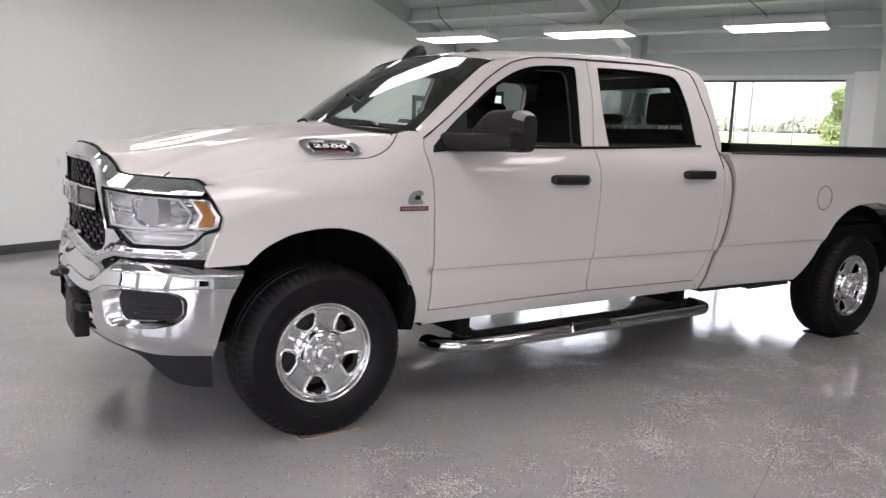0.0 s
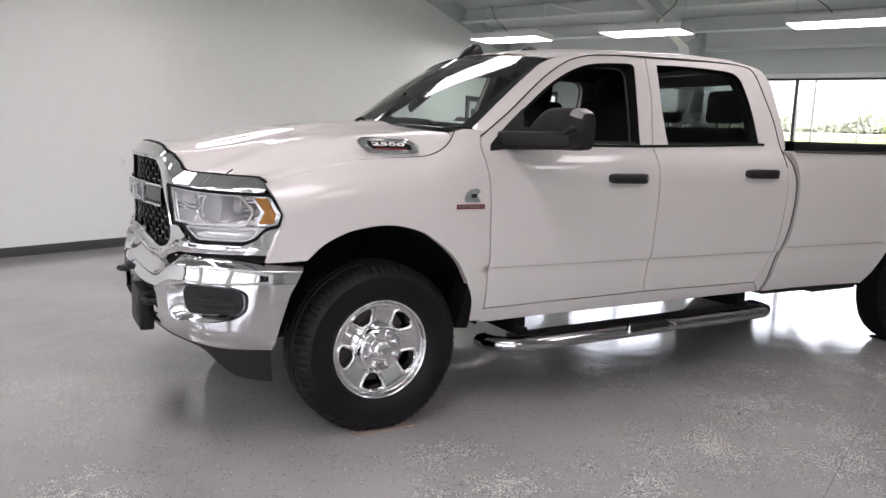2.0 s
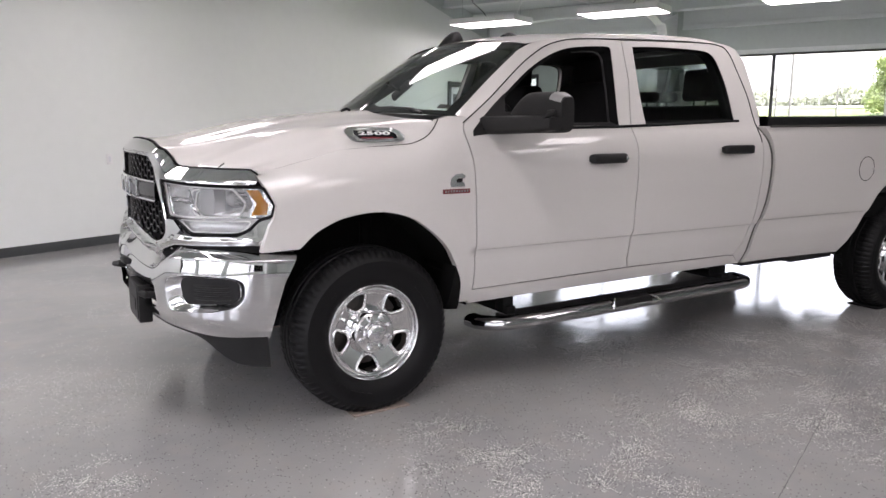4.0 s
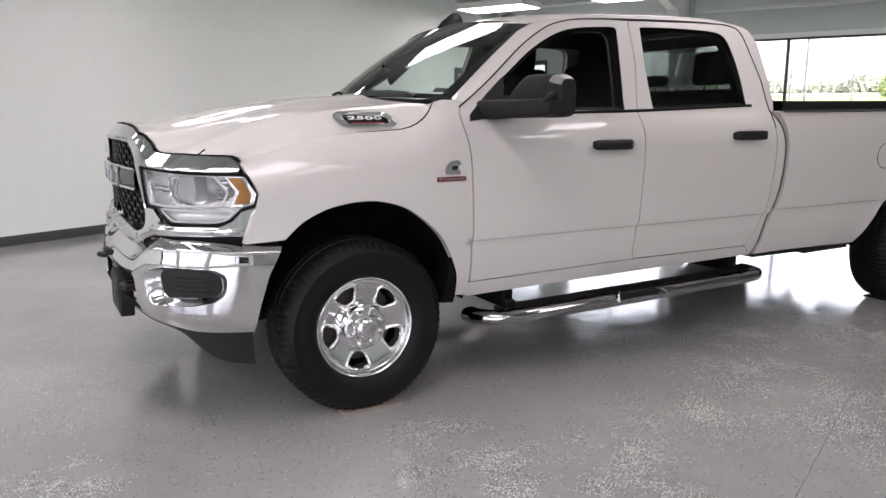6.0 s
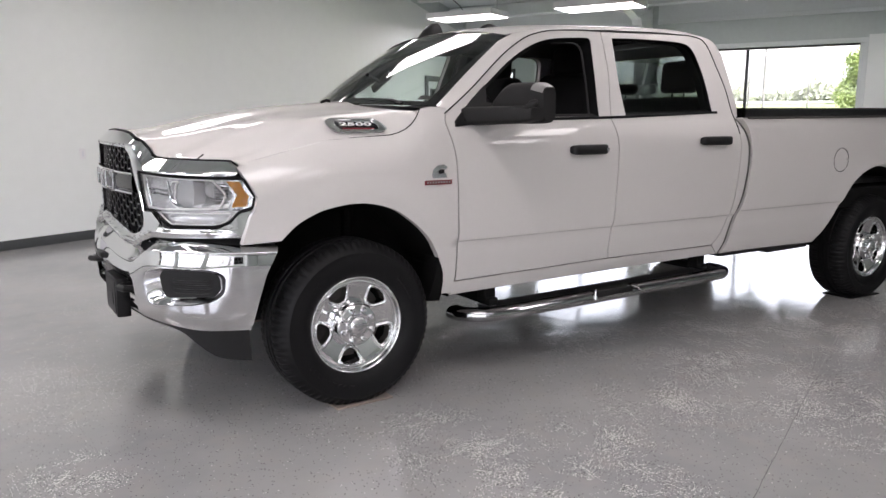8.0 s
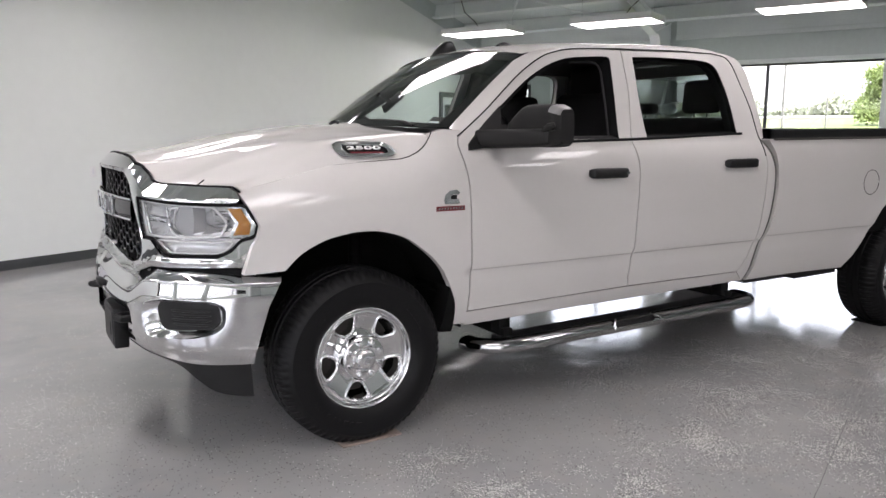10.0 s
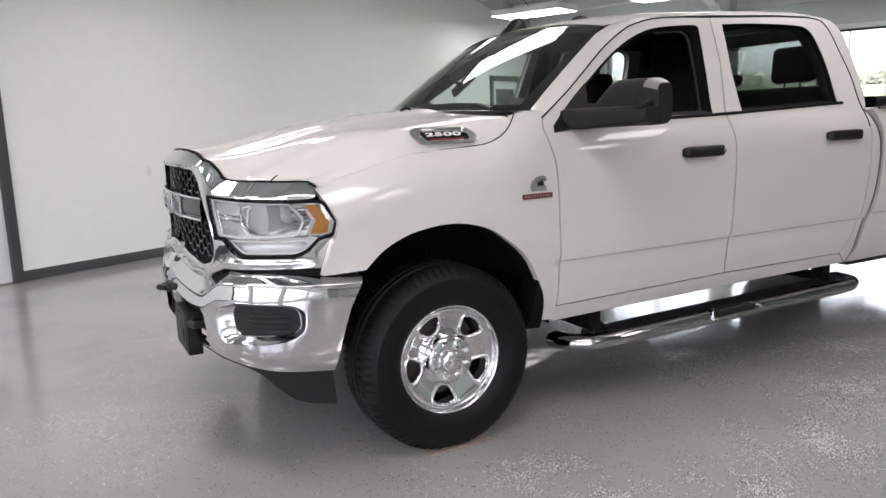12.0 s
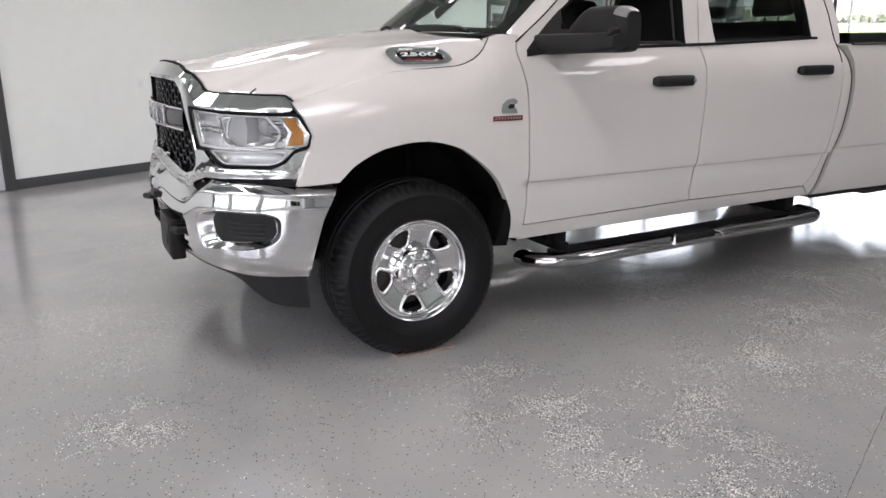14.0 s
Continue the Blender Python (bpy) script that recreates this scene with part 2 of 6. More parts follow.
def box_bm(x0, x1, y0, y1, z0, z1, bevel=0.0, segs=2, bm=None):
    bm = bm or bmesh.new()
    m = Matrix.LocRotScale(((x0 + x1) / 2, (y0 + y1) / 2, (z0 + z1) / 2), None, (abs(x1 - x0), abs(y1 - y0), abs(z1 - z0)))
    r = bmesh.ops.create_cube(bm, size=1, matrix=m)
    if bevel:
        es = list({e for v in r["verts"] for e in v.link_edges})
        bmesh.ops.bevel(bm, geom=es, offset=bevel, segments=segs, profile=0.5, affect="EDGES")
    return bm


def block(name, x0, x1, y0, y1, z0, z1, material, parent=None, label="", bevel=0.004, segs=2):
    return part(name, box_bm(x0, x1, y0, y1, z0, z1, bevel, segs), material, parent, label)


def inside(p, poly):
    x, y = p
    r = False
    j = len(poly) - 1
    for i in range(len(poly)):
        (xi, yi), (xj, yj) = poly[i], poly[j]
        if (yi > y) != (yj > y) and x < (xj - xi) * (y - yi) / (yj - yi) + xi:
            r = not r
        j = i
    return r


def dense(poly, step):
    out = []
    for a, b in zip(poly, poly[1:] + poly[:1]):
        n = max(1, round(math.hypot(b[0] - a[0], b[1] - a[1]) / step))
        out += [(a[0] + (b[0] - a[0]) * k / n, a[1] + (b[1] - a[1]) * k / n) for k in range(n)]
    return out


def rounded(poly, r, n=4):
    """The polygon with its corners rounded."""
    out = []
    for i in range(len(poly)):
        p, a, b = Vector(poly[i]), Vector(poly[i - 1]), Vector(poly[(i + 1) % len(poly)])
        da, db = a - p, b - p
        k = min(r, da.length * 0.45, db.length * 0.45)
        p0, p1 = p + da.normalized() * k, p + db.normalized() * k
        for j in range(n + 1):
            t = j / n
            out.append(tuple((1 - t) ** 2 * p0 + 2 * t * (1 - t) * p + t * t * p1))
    return out


def sheet(name, poly, place, material, parent=None, label="", holes=(), step=0.035, back=None, angle=35, rows=()):
    """A curved panel: a flat outline with holes, filled with small triangles and carried into space by place(a, b).
    back: a vector by which the rims are folded back, or a rule that gives it at a place; rows: heights that get a row of points of their own."""
    loops = [dense(list(poly), step)] + [dense(list(h), step) for h in holes]
    pts, edges = [], []
    for lp in loops:
        k = len(pts)
        pts += lp
        edges += [(k + i, k + (i + 1) % len(lp)) for i in range(len(lp))]
    xs, ys = [p[0] for p in loops[0]], [p[1] for p in loops[0]]
    for z in rows:
        x = min(xs) + step / 3
        while x < max(xs):
            if inside((x, z), loops[0]) and not any(inside((x, z), h) for h in loops[1:]):
                pts.append((x, z))
            x += step * 0.7
    rim = np.array(pts)
    row = 0
    y = min(ys) + step / 2
    while y < max(ys):
        x = min(xs) + step / 2 + (step / 2 if row % 2 else 0)
        while x < max(xs):
            if inside((x, y), loops[0]) and not any(inside((x, y), h) for h in loops[1:]) and np.min(np.hypot(rim[:, 0] - x, rim[:, 1] - y)) > step * 0.55:
                pts.append((x, y))
            x += step
        y += step * 0.87
        row += 1
    vs, _, fs, *_ = delaunay_2d_cdt([Vector(p) for p in pts], edges, [], 0, 1e-6)
    keep = []
    for f in fs:
        c = ((vs[f[0]].x + vs[f[1]].x + vs[f[2]].x) / 3, (vs[f[0]].y + vs[f[1]].y + vs[f[2]].y) / 3)
        if inside(c, loops[0]) and not any(inside(c, h) for h in loops[1:]):
            keep.append(f)
    used = sorted({k for f in keep for k in f})
    index = {k: i for i, k in enumerate(used)}
    e = 0.0015
    co, nor = [], []
    for k in used:
        a, b = vs[k]
        co.append(Vector(place(a, b)))
        da = Vector(place(a + e, b)) - Vector(place(a - e, b))
        db = Vector(place(a, b + e)) - Vector(place(a, b - e))
        n = da.cross(db)
        nor.append(n.normalized() if n.length > 1e-12 else Vector((0, 0, 1)))
    faces, count = [], {}
    for f in keep:
        t = [index[k] for k in f]
        if (co[t[1]] - co[t[0]]).cross(co[t[2]] - co[t[0]]).dot(nor[t[0]] + nor[t[1]] + nor[t[2]]) < 0:
            t.reverse()
        faces.append(t)
        for q in range(3):
            g = (t[q], t[(q + 1) % 3])
            count[g] = 1
    if back is not None:
        fold_by = back if callable(back) else lambda p: back
        rim_edges = [g for g in count if (g[1], g[0]) not in count]
        for a, b in rim_edges:
            fa, fb = Vector(fold_by(co[a])), Vector(fold_by(co[b]))
            n = (co[b] - co[a]).cross(fa)
            n = n.normalized() * -1 if n.length > 1e-12 else Vector((0, 0, 1))
            k = len(co)
            co += [co[a].copy(), co[b].copy(), co[b] + fb, co[a] + fa]
            nor += [n] * 4
            q = [k, k + 1, k + 2, k + 3]
            if (co[q[1]] - co[q[0]]).cross(co[q[2]] - co[q[0]]).dot(n) < 0:
                q.reverse()
            faces.append(q)
    me = bpy.data.meshes.new(name)
    me.from_pydata([tuple(c) for c in co], [], faces)
    me.materials.append(material)
    me.shade_smooth()
    me.normals_split_custom_set_from_vertices([tuple(n) for n in nor])
    ob = new(name, me)
    ob.parent = parent
    if label:
        ob["label"] = label
    return ob


def grid(name, nu, nv, fn, material, parent=None, label="", closed_u=False, closed_v=False, thick=0.0, angle=35):
    """A surface fn(a, b), a and b from 0 to 1."""
    bm = bmesh.new()
    cu, cv = (nu if closed_u else nu + 1), (nv if closed_v else nv + 1)
    v = [[bm.verts.new(fn(i / nu, j / nv)) for j in range(cv)] for i in range(cu)]
    for i in range(nu):
        for j in range(nv):
            bm.faces.new([v[i][j], v[(i + 1) % cu][j], v[(i + 1) % cu][(j + 1) % cv], v[i][(j + 1) % cv]])
    bmesh.ops.recalc_face_normals(bm, faces=bm.faces)
    if thick:
        bmesh.ops.solidify(bm, geom=bm.faces[:], thickness=thick)
    return part(name, bm, material, parent, label, True, angle)


def lathe(name, profile, material, parent=None, label="", n=48, axis="Y", centre=(0, 0, 0), angle=35, wrap=False):
    """A turned shape: profile of (radius, offset along the axis)."""
    def fn(a, b):
        r, o = profile[round(b * (len(profile) - 1))]
        t = a * math.tau
        c, s = r * math.cos(t), r * math.sin(t)
        p = {"Y": (c, o, s), "X": (o, c, s), "Z": (c, s, o)}[axis]
        return tuple(p[i] + centre[i] for i in range(3))
    return grid(name, n, len(profile) - 1, fn, material, parent, label, closed_u=True, angle=angle)


def tube_bm(path, radius, n=10, bm=None, flat=1.0):
    """A round bar along a list of points; flat squeezes it in height."""
    bm = bm or bmesh.new()
    pts = [Vector(p) for p in path]
    rings = []
    for i, p in enumerate(pts):
        d = (pts[min(i + 1, len(pts) - 1)] - pts[max(i - 1, 0)]).normalized()
        side = d.cross(Vector((0, 0, 1)))
        side = side.normalized() if side.length > 1e-3 else Vector((1, 0, 0))
        up = side.cross(d).normalized()
        r = radius[i] if isinstance(radius, (list, tuple)) else radius
        rings.append([bm.verts.new(p + side * math.cos(k * math.tau / n) * r + up * math.sin(k * math.tau / n) * r * flat) for k in range(n)])
    for a, b in zip(rings, rings[1:]):
        for k in range(n):
            bm.faces.new([a[k], a[(k + 1) % n], b[(k + 1) % n], b[k]])
    bm.faces.new(rings[0])
    bm.faces.new(list(reversed(rings[-1])))
    return bm


def tube(name, path, radius, material, parent=None, label="", n=10, flat=1.0):
    return part(name, tube_bm(path, radius, n, None, flat), material, parent, label)

# ---- the showroom: u runs along the long white wall, v across to it ----
ROOM = pose(0, 0, 0, 0, 0, 25)
U_WIN, V_WALL, EAVE, PITCH, RIDGE = 10.0, 4.85, 2.98, 0.235, 2.0
U_BACK, V_BACK = -6.0, -9.0


def room(ob, label="", category="", group="", kind="structure"):
    ob.matrix_basis = ROOM
    return tagged(ob, label, category, group, kind)


def roof_z(u):
    return EAVE + PITCH * ((U_WIN - u) if u > RIDGE else (U_WIN - 2 * RIDGE + u))


room(mesh("floor", [(U_BACK - 0.2, V_BACK - 0.2, 0), (U_WIN + 0.1, V_BACK - 0.2, 0), (U_WIN + 0.1, V_WALL + 0.2, 0), (U_BACK - 0.2, V_WALL + 0.2, 0)], [(0, 1, 2, 3)], FLOOR, smooth=False),
     "glossy grey epoxy floor with white and dark flakes", "floor")


def gable_wall(name, v0, v1, opening=(), material=None, over=0.28, from_z=None):
    """The long wall up to the roof slope, cut through at its door openings (u0, u1, z1)."""
    us = sorted({U_BACK, RIDGE, U_WIN, *[u for o in opening for u in o[:2]]})
    bm = bmesh.new()
    for a, b in zip(us, us[1:]):
        z0 = next((o[2] for o in opening if o[0] <= a and b <= o[1]), 0.0)
        za, zb = (z0, z0) if from_z is None else (roof_z(a) + from_z, roof_z(b) + from_z)
        q = [bm.verts.new(p) for p in ((a, v0, za), (b, v0, zb), (b, v1, zb), (a, v1, za), (a, v0, roof_z(a) + over), (b, v0, roof_z(b) + over), (b, v1, roof_z(b) + over), (a, v1, roof_z(a) + over))]
        for f in ((0, 1, 2, 3), (4, 5, 6, 7), (0, 1, 5, 4), (2, 3, 7, 6), (1, 2, 6, 5), (0, 3, 7, 4)):
            bm.faces.new([q[i] for i in f])
    return room(part(name, bm, material or WALL, smooth=False), "smooth painted wall", "wall")


DOOR_1 = (-0.50, 0.42, 2.09)
DOOR_2 = (8.54, 9.56, 2.10)
gable_wall("wall_north", V_WALL, V_WALL + 0.15, (DOOR_1, DOOR_2), over=-0.08)
gable_wall("wall_north_upper", V_WALL + 0.06, V_WALL + 0.14, (), LINER, 0.28, -0.079)
gable_wall("wall_south", V_BACK - 0.15, V_BACK, (), LINER)
WZ0, WZ1 = 0.45, 2.46


def window_wall(name, u0, u1, wins, z0, z1, label):
    """A cross wall with wide openings cut through it."""
    bm = bmesh.new()
    edges_v = sorted({V_BACK, V_WALL, *[e for w in wins for e in w[:2]]})
    for a, b in zip(edges_v, edges_v[1:]):
        cut = [w for w in wins if w[0] <= a and b <= w[1]]
        if cut:
            lo, hi = (cut[0][2:] or (z0, z1))
            if lo > 0:
                box_bm(u0, u1, a, b, 0, lo, bm=bm)
            box_bm(u0, u1, a, b, hi, EAVE + 0.24, bm=bm)
        else:
            box_bm(u0, u1, a, b, 0, EAVE + 0.24, bm=bm)
    box_bm(u0, u1, V_WALL, V_WALL + 0.15, 0, EAVE + 0.24, bm=bm)
    return room(part(name, bm, LINER, smooth=False), label, "wall")


def window(name, u, a, b, z0, z1, bars):
    """A wide window: frame, sill, head, panes and thin mullions at the places given."""
    w = empty(name)
    room(w, "wide window with thin dark mullions and a white frame", "window")
    cuts = [a + 0.05, *bars, b - 0.05]
    for v0, v1 in zip(cuts, cuts[1:]):
        ob = block("pane", u - 0.003, u + 0.003, v0, v1, z0 + 0.04, z1 - 0.02, PANE, w, bevel=0)
        ob.visible_shadow = False
    for v in bars:
        block("mullion", u - 0.03, u + 0.025, v - 0.024, v + 0.024, z0 + 0.05, z1 - 0.03, TRIM_GREY, w)
    for nm, q, m in (("window_frame", (a, a + 0.05, z0, z1), STEEL_WHITE), ("window_frame", (b - 0.05, b, z0, z1), STEEL_WHITE), ("window_sill", (a + 0.05, b - 0.05, z0, z0 + 0.05), STEEL_WHITE), ("window_head", (a + 0.05, b - 0.05, z1 - 0.03, z1), TRIM_GREY)):
        block(nm, u - 0.04, u + 0.04, q[0], q[1], q[2], q[3], m, w)
    for nm, q in (("casing", (a - 0.06, a - 0.002, z0, z1)), ("casing", (b + 0.002, b + 0.06, z0, z1)), ("casing", (a - 0.06, b + 0.06, z1 + 0.002, z1 + 0.07))):
        block(nm, u - 0.115, u - 0.095, q[0], q[1], q[2], q[3], STEEL_WHITE, w)
    return w


EAST = ((-1.97, 1.14), (1.44, 3.32))
GLASS_DOOR = (3.78, 4.74, 0.0, 2.27)
WEST = ((-6.6, -3.1), (-2.7, 0.8), (1.2, 4.7))
window_wall("wall_east", U_WIN, U_WIN + 0.2, (*EAST, GLASS_DOOR), WZ0, WZ1, "grey-green steel wall with wide windows")
window_wall("wall_west", U_BACK - 0.2, U_BACK, WEST, 0.25, 2.45, "grey-green steel wall with wide windows")
for i, ((a, b), bars) in enumerate(zip(EAST, ((-0.335,), (2.4,)))):
    window("window_%d" % (i + 1), U_WIN + 0.1, a, b, WZ0, WZ1, bars)
for i, ((a, b), bars) in enumerate(zip(WEST, ((-4.85,), (-0.95,), (2.95,)))):
    window("window_%d" % (i + 4), U_BACK - 0.1, a, b, 0.25, 2.45, bars)
# glazed outer door in the corner
outer = empty("door_3")
room(outer, "tall glazed outer door in a dark grey metal frame", "door")
a, b, _, top = GLASS_DOOR
for nm, q in (("frame_jamb", (a, a + 0.07, 0, top)), ("frame_jamb", (b - 0.07, b, 0, top)), ("frame_head", (a + 0.07, b - 0.07, top - 0.08, top)), ("kick_plate", (a + 0.07, b - 0.07, 0.01, 0.20)), ("middle_rail", (a + 0.07, b - 0.07, 0.98, 1.06))):
    block(nm, U_WIN + 0.03, U_WIN + 0.13, q[0], q[1], q[2], q[3], TRIM_GREY, outer)
for z0, z1 in ((0.20, 0.98), (1.06, top - 0.08)):
    g = block("pane", U_WIN + 0.077, U_WIN + 0.083, a + 0.07, b - 0.07, z0, z1, PANE, outer, bevel=0)
    g.visible_shadow = False
# joint sawn into the floor
room(block("floor_joint", 0.05, 9.5, -2.6515, -2.6485, 0.0002, 0.0007, JOINT, bevel=0), "thin dark joint sawn into the floor", "joint")
# white boarded pier beside the window
room(block("wall_pier", U_WIN - 0.03, U_WIN, -2.95, -2.035, 0, 2.57, WALL, bevel=0.003), "white boarded wall panel beside the window", "wall")

# roof liner, purlins and frames
bm = bmesh.new()
for a, b in ((U_BACK - 0.15, RIDGE), (RIDGE, U_WIN + 0.2)):
    za, zb = roof_z(a), roof_z(b)
    q = [bm.verts.new(p) for p in ((a, V_BACK - 0.2, za + 0.26), (b, V_BACK - 0.2, zb + 0.26), (b, V_WALL + 0.2, zb + 0.26), (a, V_WALL + 0.2, za + 0.26),
                                   (a, V_BACK - 0.2, za + 0.36), (b, V_BACK - 0.2, zb + 0.36), (b, V_WALL + 0.2, zb + 0.36), (a, V_WALL + 0.2, za + 0.36))]
    for f in ((0, 1, 2, 3), (4, 5, 6, 7), (0, 1, 5, 4), (2, 3, 7, 6), (1, 2, 6, 5), (0, 3, 7, 4)):
        bm.faces.new([q[i] for i in f])
room(part("ceiling", bm, DECK, smooth=False), "pale grey lined metal roof deck", "ceiling")


def purlin(u):
    """A z-shaped roof purlin with flanges."""
    z = roof_z(u)
    t = math.atan(PITCH) * (1 if u > RIDGE else -1)
    bm = bmesh.new()
    box_bm(-0.006, 0.006, V_BACK, V_WALL + 0.05, 0.02, 0.25, bm=bm)
    box_bm(-0.09, 0.006, V_BACK, V_WALL + 0.05, 0.0, 0.02, bm=bm)
    box_bm(-0.006, 0.09, V_BACK, V_WALL + 0.05, 0.235, 0.25, bm=bm)
    ob = part("purlin", bm, STEEL_WHITE, smooth=False)
    ob.matrix_basis = ROOM @ pose(u, 0, z, 0, math.degrees(t), 0)
    return tagged(ob, "white painted steel roof purlin", "purlin", "roof purlins", "structure")


# eave strut along the top of the window wall
for a, b in ((V_BACK, -6.7), (-6.5, -2.57), (-2.37, 1.1), (1.3, V_WALL)):
    bm = box_bm(U_WIN - 0.055, U_WIN - 0.002, a, b, 2.895, 2.965, 0.006, 2)
    box_bm(U_WIN - 0.03, U_WIN - 0.002, a, b, 2.965, 3.20, 0.004, 1, bm)
    tagged(room(part("eave_strut", bm, STEEL_WHITE), "white painted steel strut along the eave", "strut"), group="eave struts")

for u in (9.40, 8.47, 7.54, 6.6, 5.6, 4.6, 3.6, 2.6, 1.4, 0.4, -0.6, -1.6, -2.6, -3.6, -4.5, -5.4):
    purlin(u)


def rafter(v):
    """A tapered steel frame: column at the window wall and a sloped rafter."""
    f = empty("roof_frame")
    room(f, "white painted tapered steel roof frame", "roof frame", "roof frames")
    bm = bmesh.new()
    for side in (0, 1):
        pts = []
        for u in ((U_WIN - 0.90, RIDGE) if side == 0 else (U_BACK + 0.90, RIDGE)):
            pts.append(u)
        a, b = pts
        za, zb = roof_z(a) - 0.02, roof_z(b) - 0.02
        da, db = 0.25, 0.26
        for (dv, top, bot) in ((0.005, 0.0, 1.0), (0.07, 0.0, -0.02), (0.07, 1.0, 1.0)):
            if top == 0.0 and bot == 1.0:
                q = [(a, za, za - da), (b, zb, zb - db)]
            elif top == 0.0:
                q = [(a, za, za - 0.012), (b, zb, zb - 0.012)]
            else:
                q = [(a, za - da, za - da - 0.012), (b, zb - db, zb - db - 0.012)]
            vs = [bm.verts.new((u, v + s * dv, z)) for u, z1, z0 in q for s in (-1, 1) for z in (z0, z1)]
            for fc in ((0, 1, 3, 2), (4, 5, 7, 6), (0, 1, 5, 4), (2, 3, 7, 6), (0, 2, 6, 4), (1, 3, 7, 5)):
                bm.faces.new([vs[i] for i in fc])
    part("rafter", bm, STEEL_WHITE, f, smooth=False)
    for wall, d in ((U_WIN - 0.02, -1), (U_BACK + 0.02, 1)):
        # tapered column whose inner flange bends into the rafter's foot
        inner = [(wall + d * o, z) for o, z in ((0.88, roof_z(wall + d * 0.88) - 0.27), (0.80, 2.90), (0.745, 2.83), (0.71, 2.74), (0.66, 2.40), (0.36, 0.0))]
        outer = [(wall, roof_z(wall + d * 0.88) - 0.02), (wall, 2.93), (wall, 2.86), (wall, 2.76), (wall, 2.40), (wall, 0.0)]
        bm = bmesh.new()
        for (a, b), (p, q) in zip(zip(inner, inner[1:]), zip(outer, outer[1:])):
            for half_w, quad in ((0.005, (a, b, q, p)), (0.08, (a, b, (b[0] - d * 0.014, b[1]), (a[0] - d * 0.014, a[1])))):
                lo = [bm.verts.new((u, v - half_w, z)) for u, z in quad]
                hi = [bm.verts.new((u, v + half_w, z)) for u, z in quad]
                bm.faces.new(lo)
                bm.faces.new(hi)
                for k in range(4):
                    bm.faces.new([lo[k], lo[(k + 1) % 4], hi[(k + 1) % 4], hi[k]])
        part("column", bm, STEEL_WHITE, f, smooth=False)


for v in (1.20, -2.47, -6.6):
    rafter(v)


def door(name, d, label):
    """A flush white door with a small window in a dark grey steel frame."""
    u0, u1, z1 = d
    t = empty(name)
    room(t, label, "door")
    fr = 0.085
    for nm, q in (("frame_jamb", (u0, u0 + fr, 0, z1)), ("frame_jamb", (u1 - fr, u1, 0, z1)), ("frame_head", (u0 + fr, u1 - fr, z1 - fr, z1))):
        block(nm, q[0], q[1], V_WALL - 0.035, V_WALL + 0.1, q[2], q[3], TRIM_GREY, t, bevel=0.006)
    a, b = u0 + fr + 0.004, u1 - fr - 0.004
    gu0, gu1, gz0, gz1 = a + 0.12, b - 0.13, 0.93, 1.88
    bm = bmesh.new()
    for q in ((a, gu0, 0.012, z1 - fr - 0.004), (gu1, b, 0.012, z1 - fr - 0.004), (gu0, gu1, 0.012, gz0), (gu0, gu1, gz1, z1 - fr - 0.004)):
        box_bm(q[0], q[1], V_WALL + 0.02, V_WALL + 0.06, q[2], q[3], bm=bm)
    leaf = part("leaf", bm, DOOR_WHITE, t, smooth=False)
    for q in ((gu0, gu0 + 0.035, gz0, gz1), (gu1 - 0.035, gu1, gz0, gz1), (gu0 + 0.035, gu1 - 0.035, gz0, gz0 + 0.035), (gu0 + 0.035, gu1 - 0.035, gz1 - 0.035, gz1)):
        block("window_frame", q[0], q[1], V_WALL + 0.008, V_WALL + 0.07, q[2], q[3], TRIM_GREY, leaf)
    block("pane", gu0 + 0.03, gu1 - 0.03, V_WALL + 0.035, V_WALL + 0.041, gz0 + 0.03, gz1 - 0.03, PANE, leaf, bevel=0)
    block("threshold", u0 + fr, u1 - fr, V_WALL - 0.02, V_WALL + 0.1, 0.0, 0.01, SILVER, t)
    return t


door("door_1", DOOR_1, "white door with a papered window in a dark grey frame")
door("door_2", DOOR_2, "white door with a window in a dark grey frame")
for i, (a, b) in enumerate(((U_BACK, DOOR_1[0] - 0.002), (DOOR_1[1] + 0.002, DOOR_2[0] - 0.002), (DOOR_2[1] + 0.002, U_WIN))):
    room(block("baseboard_north_%d" % (i + 1), a, b, V_WALL - 0.012, V_WALL + 0.001, 0, 0.1, TRIM_GREY, bevel=0.003), "dark grey rubber baseboard", "baseboard")


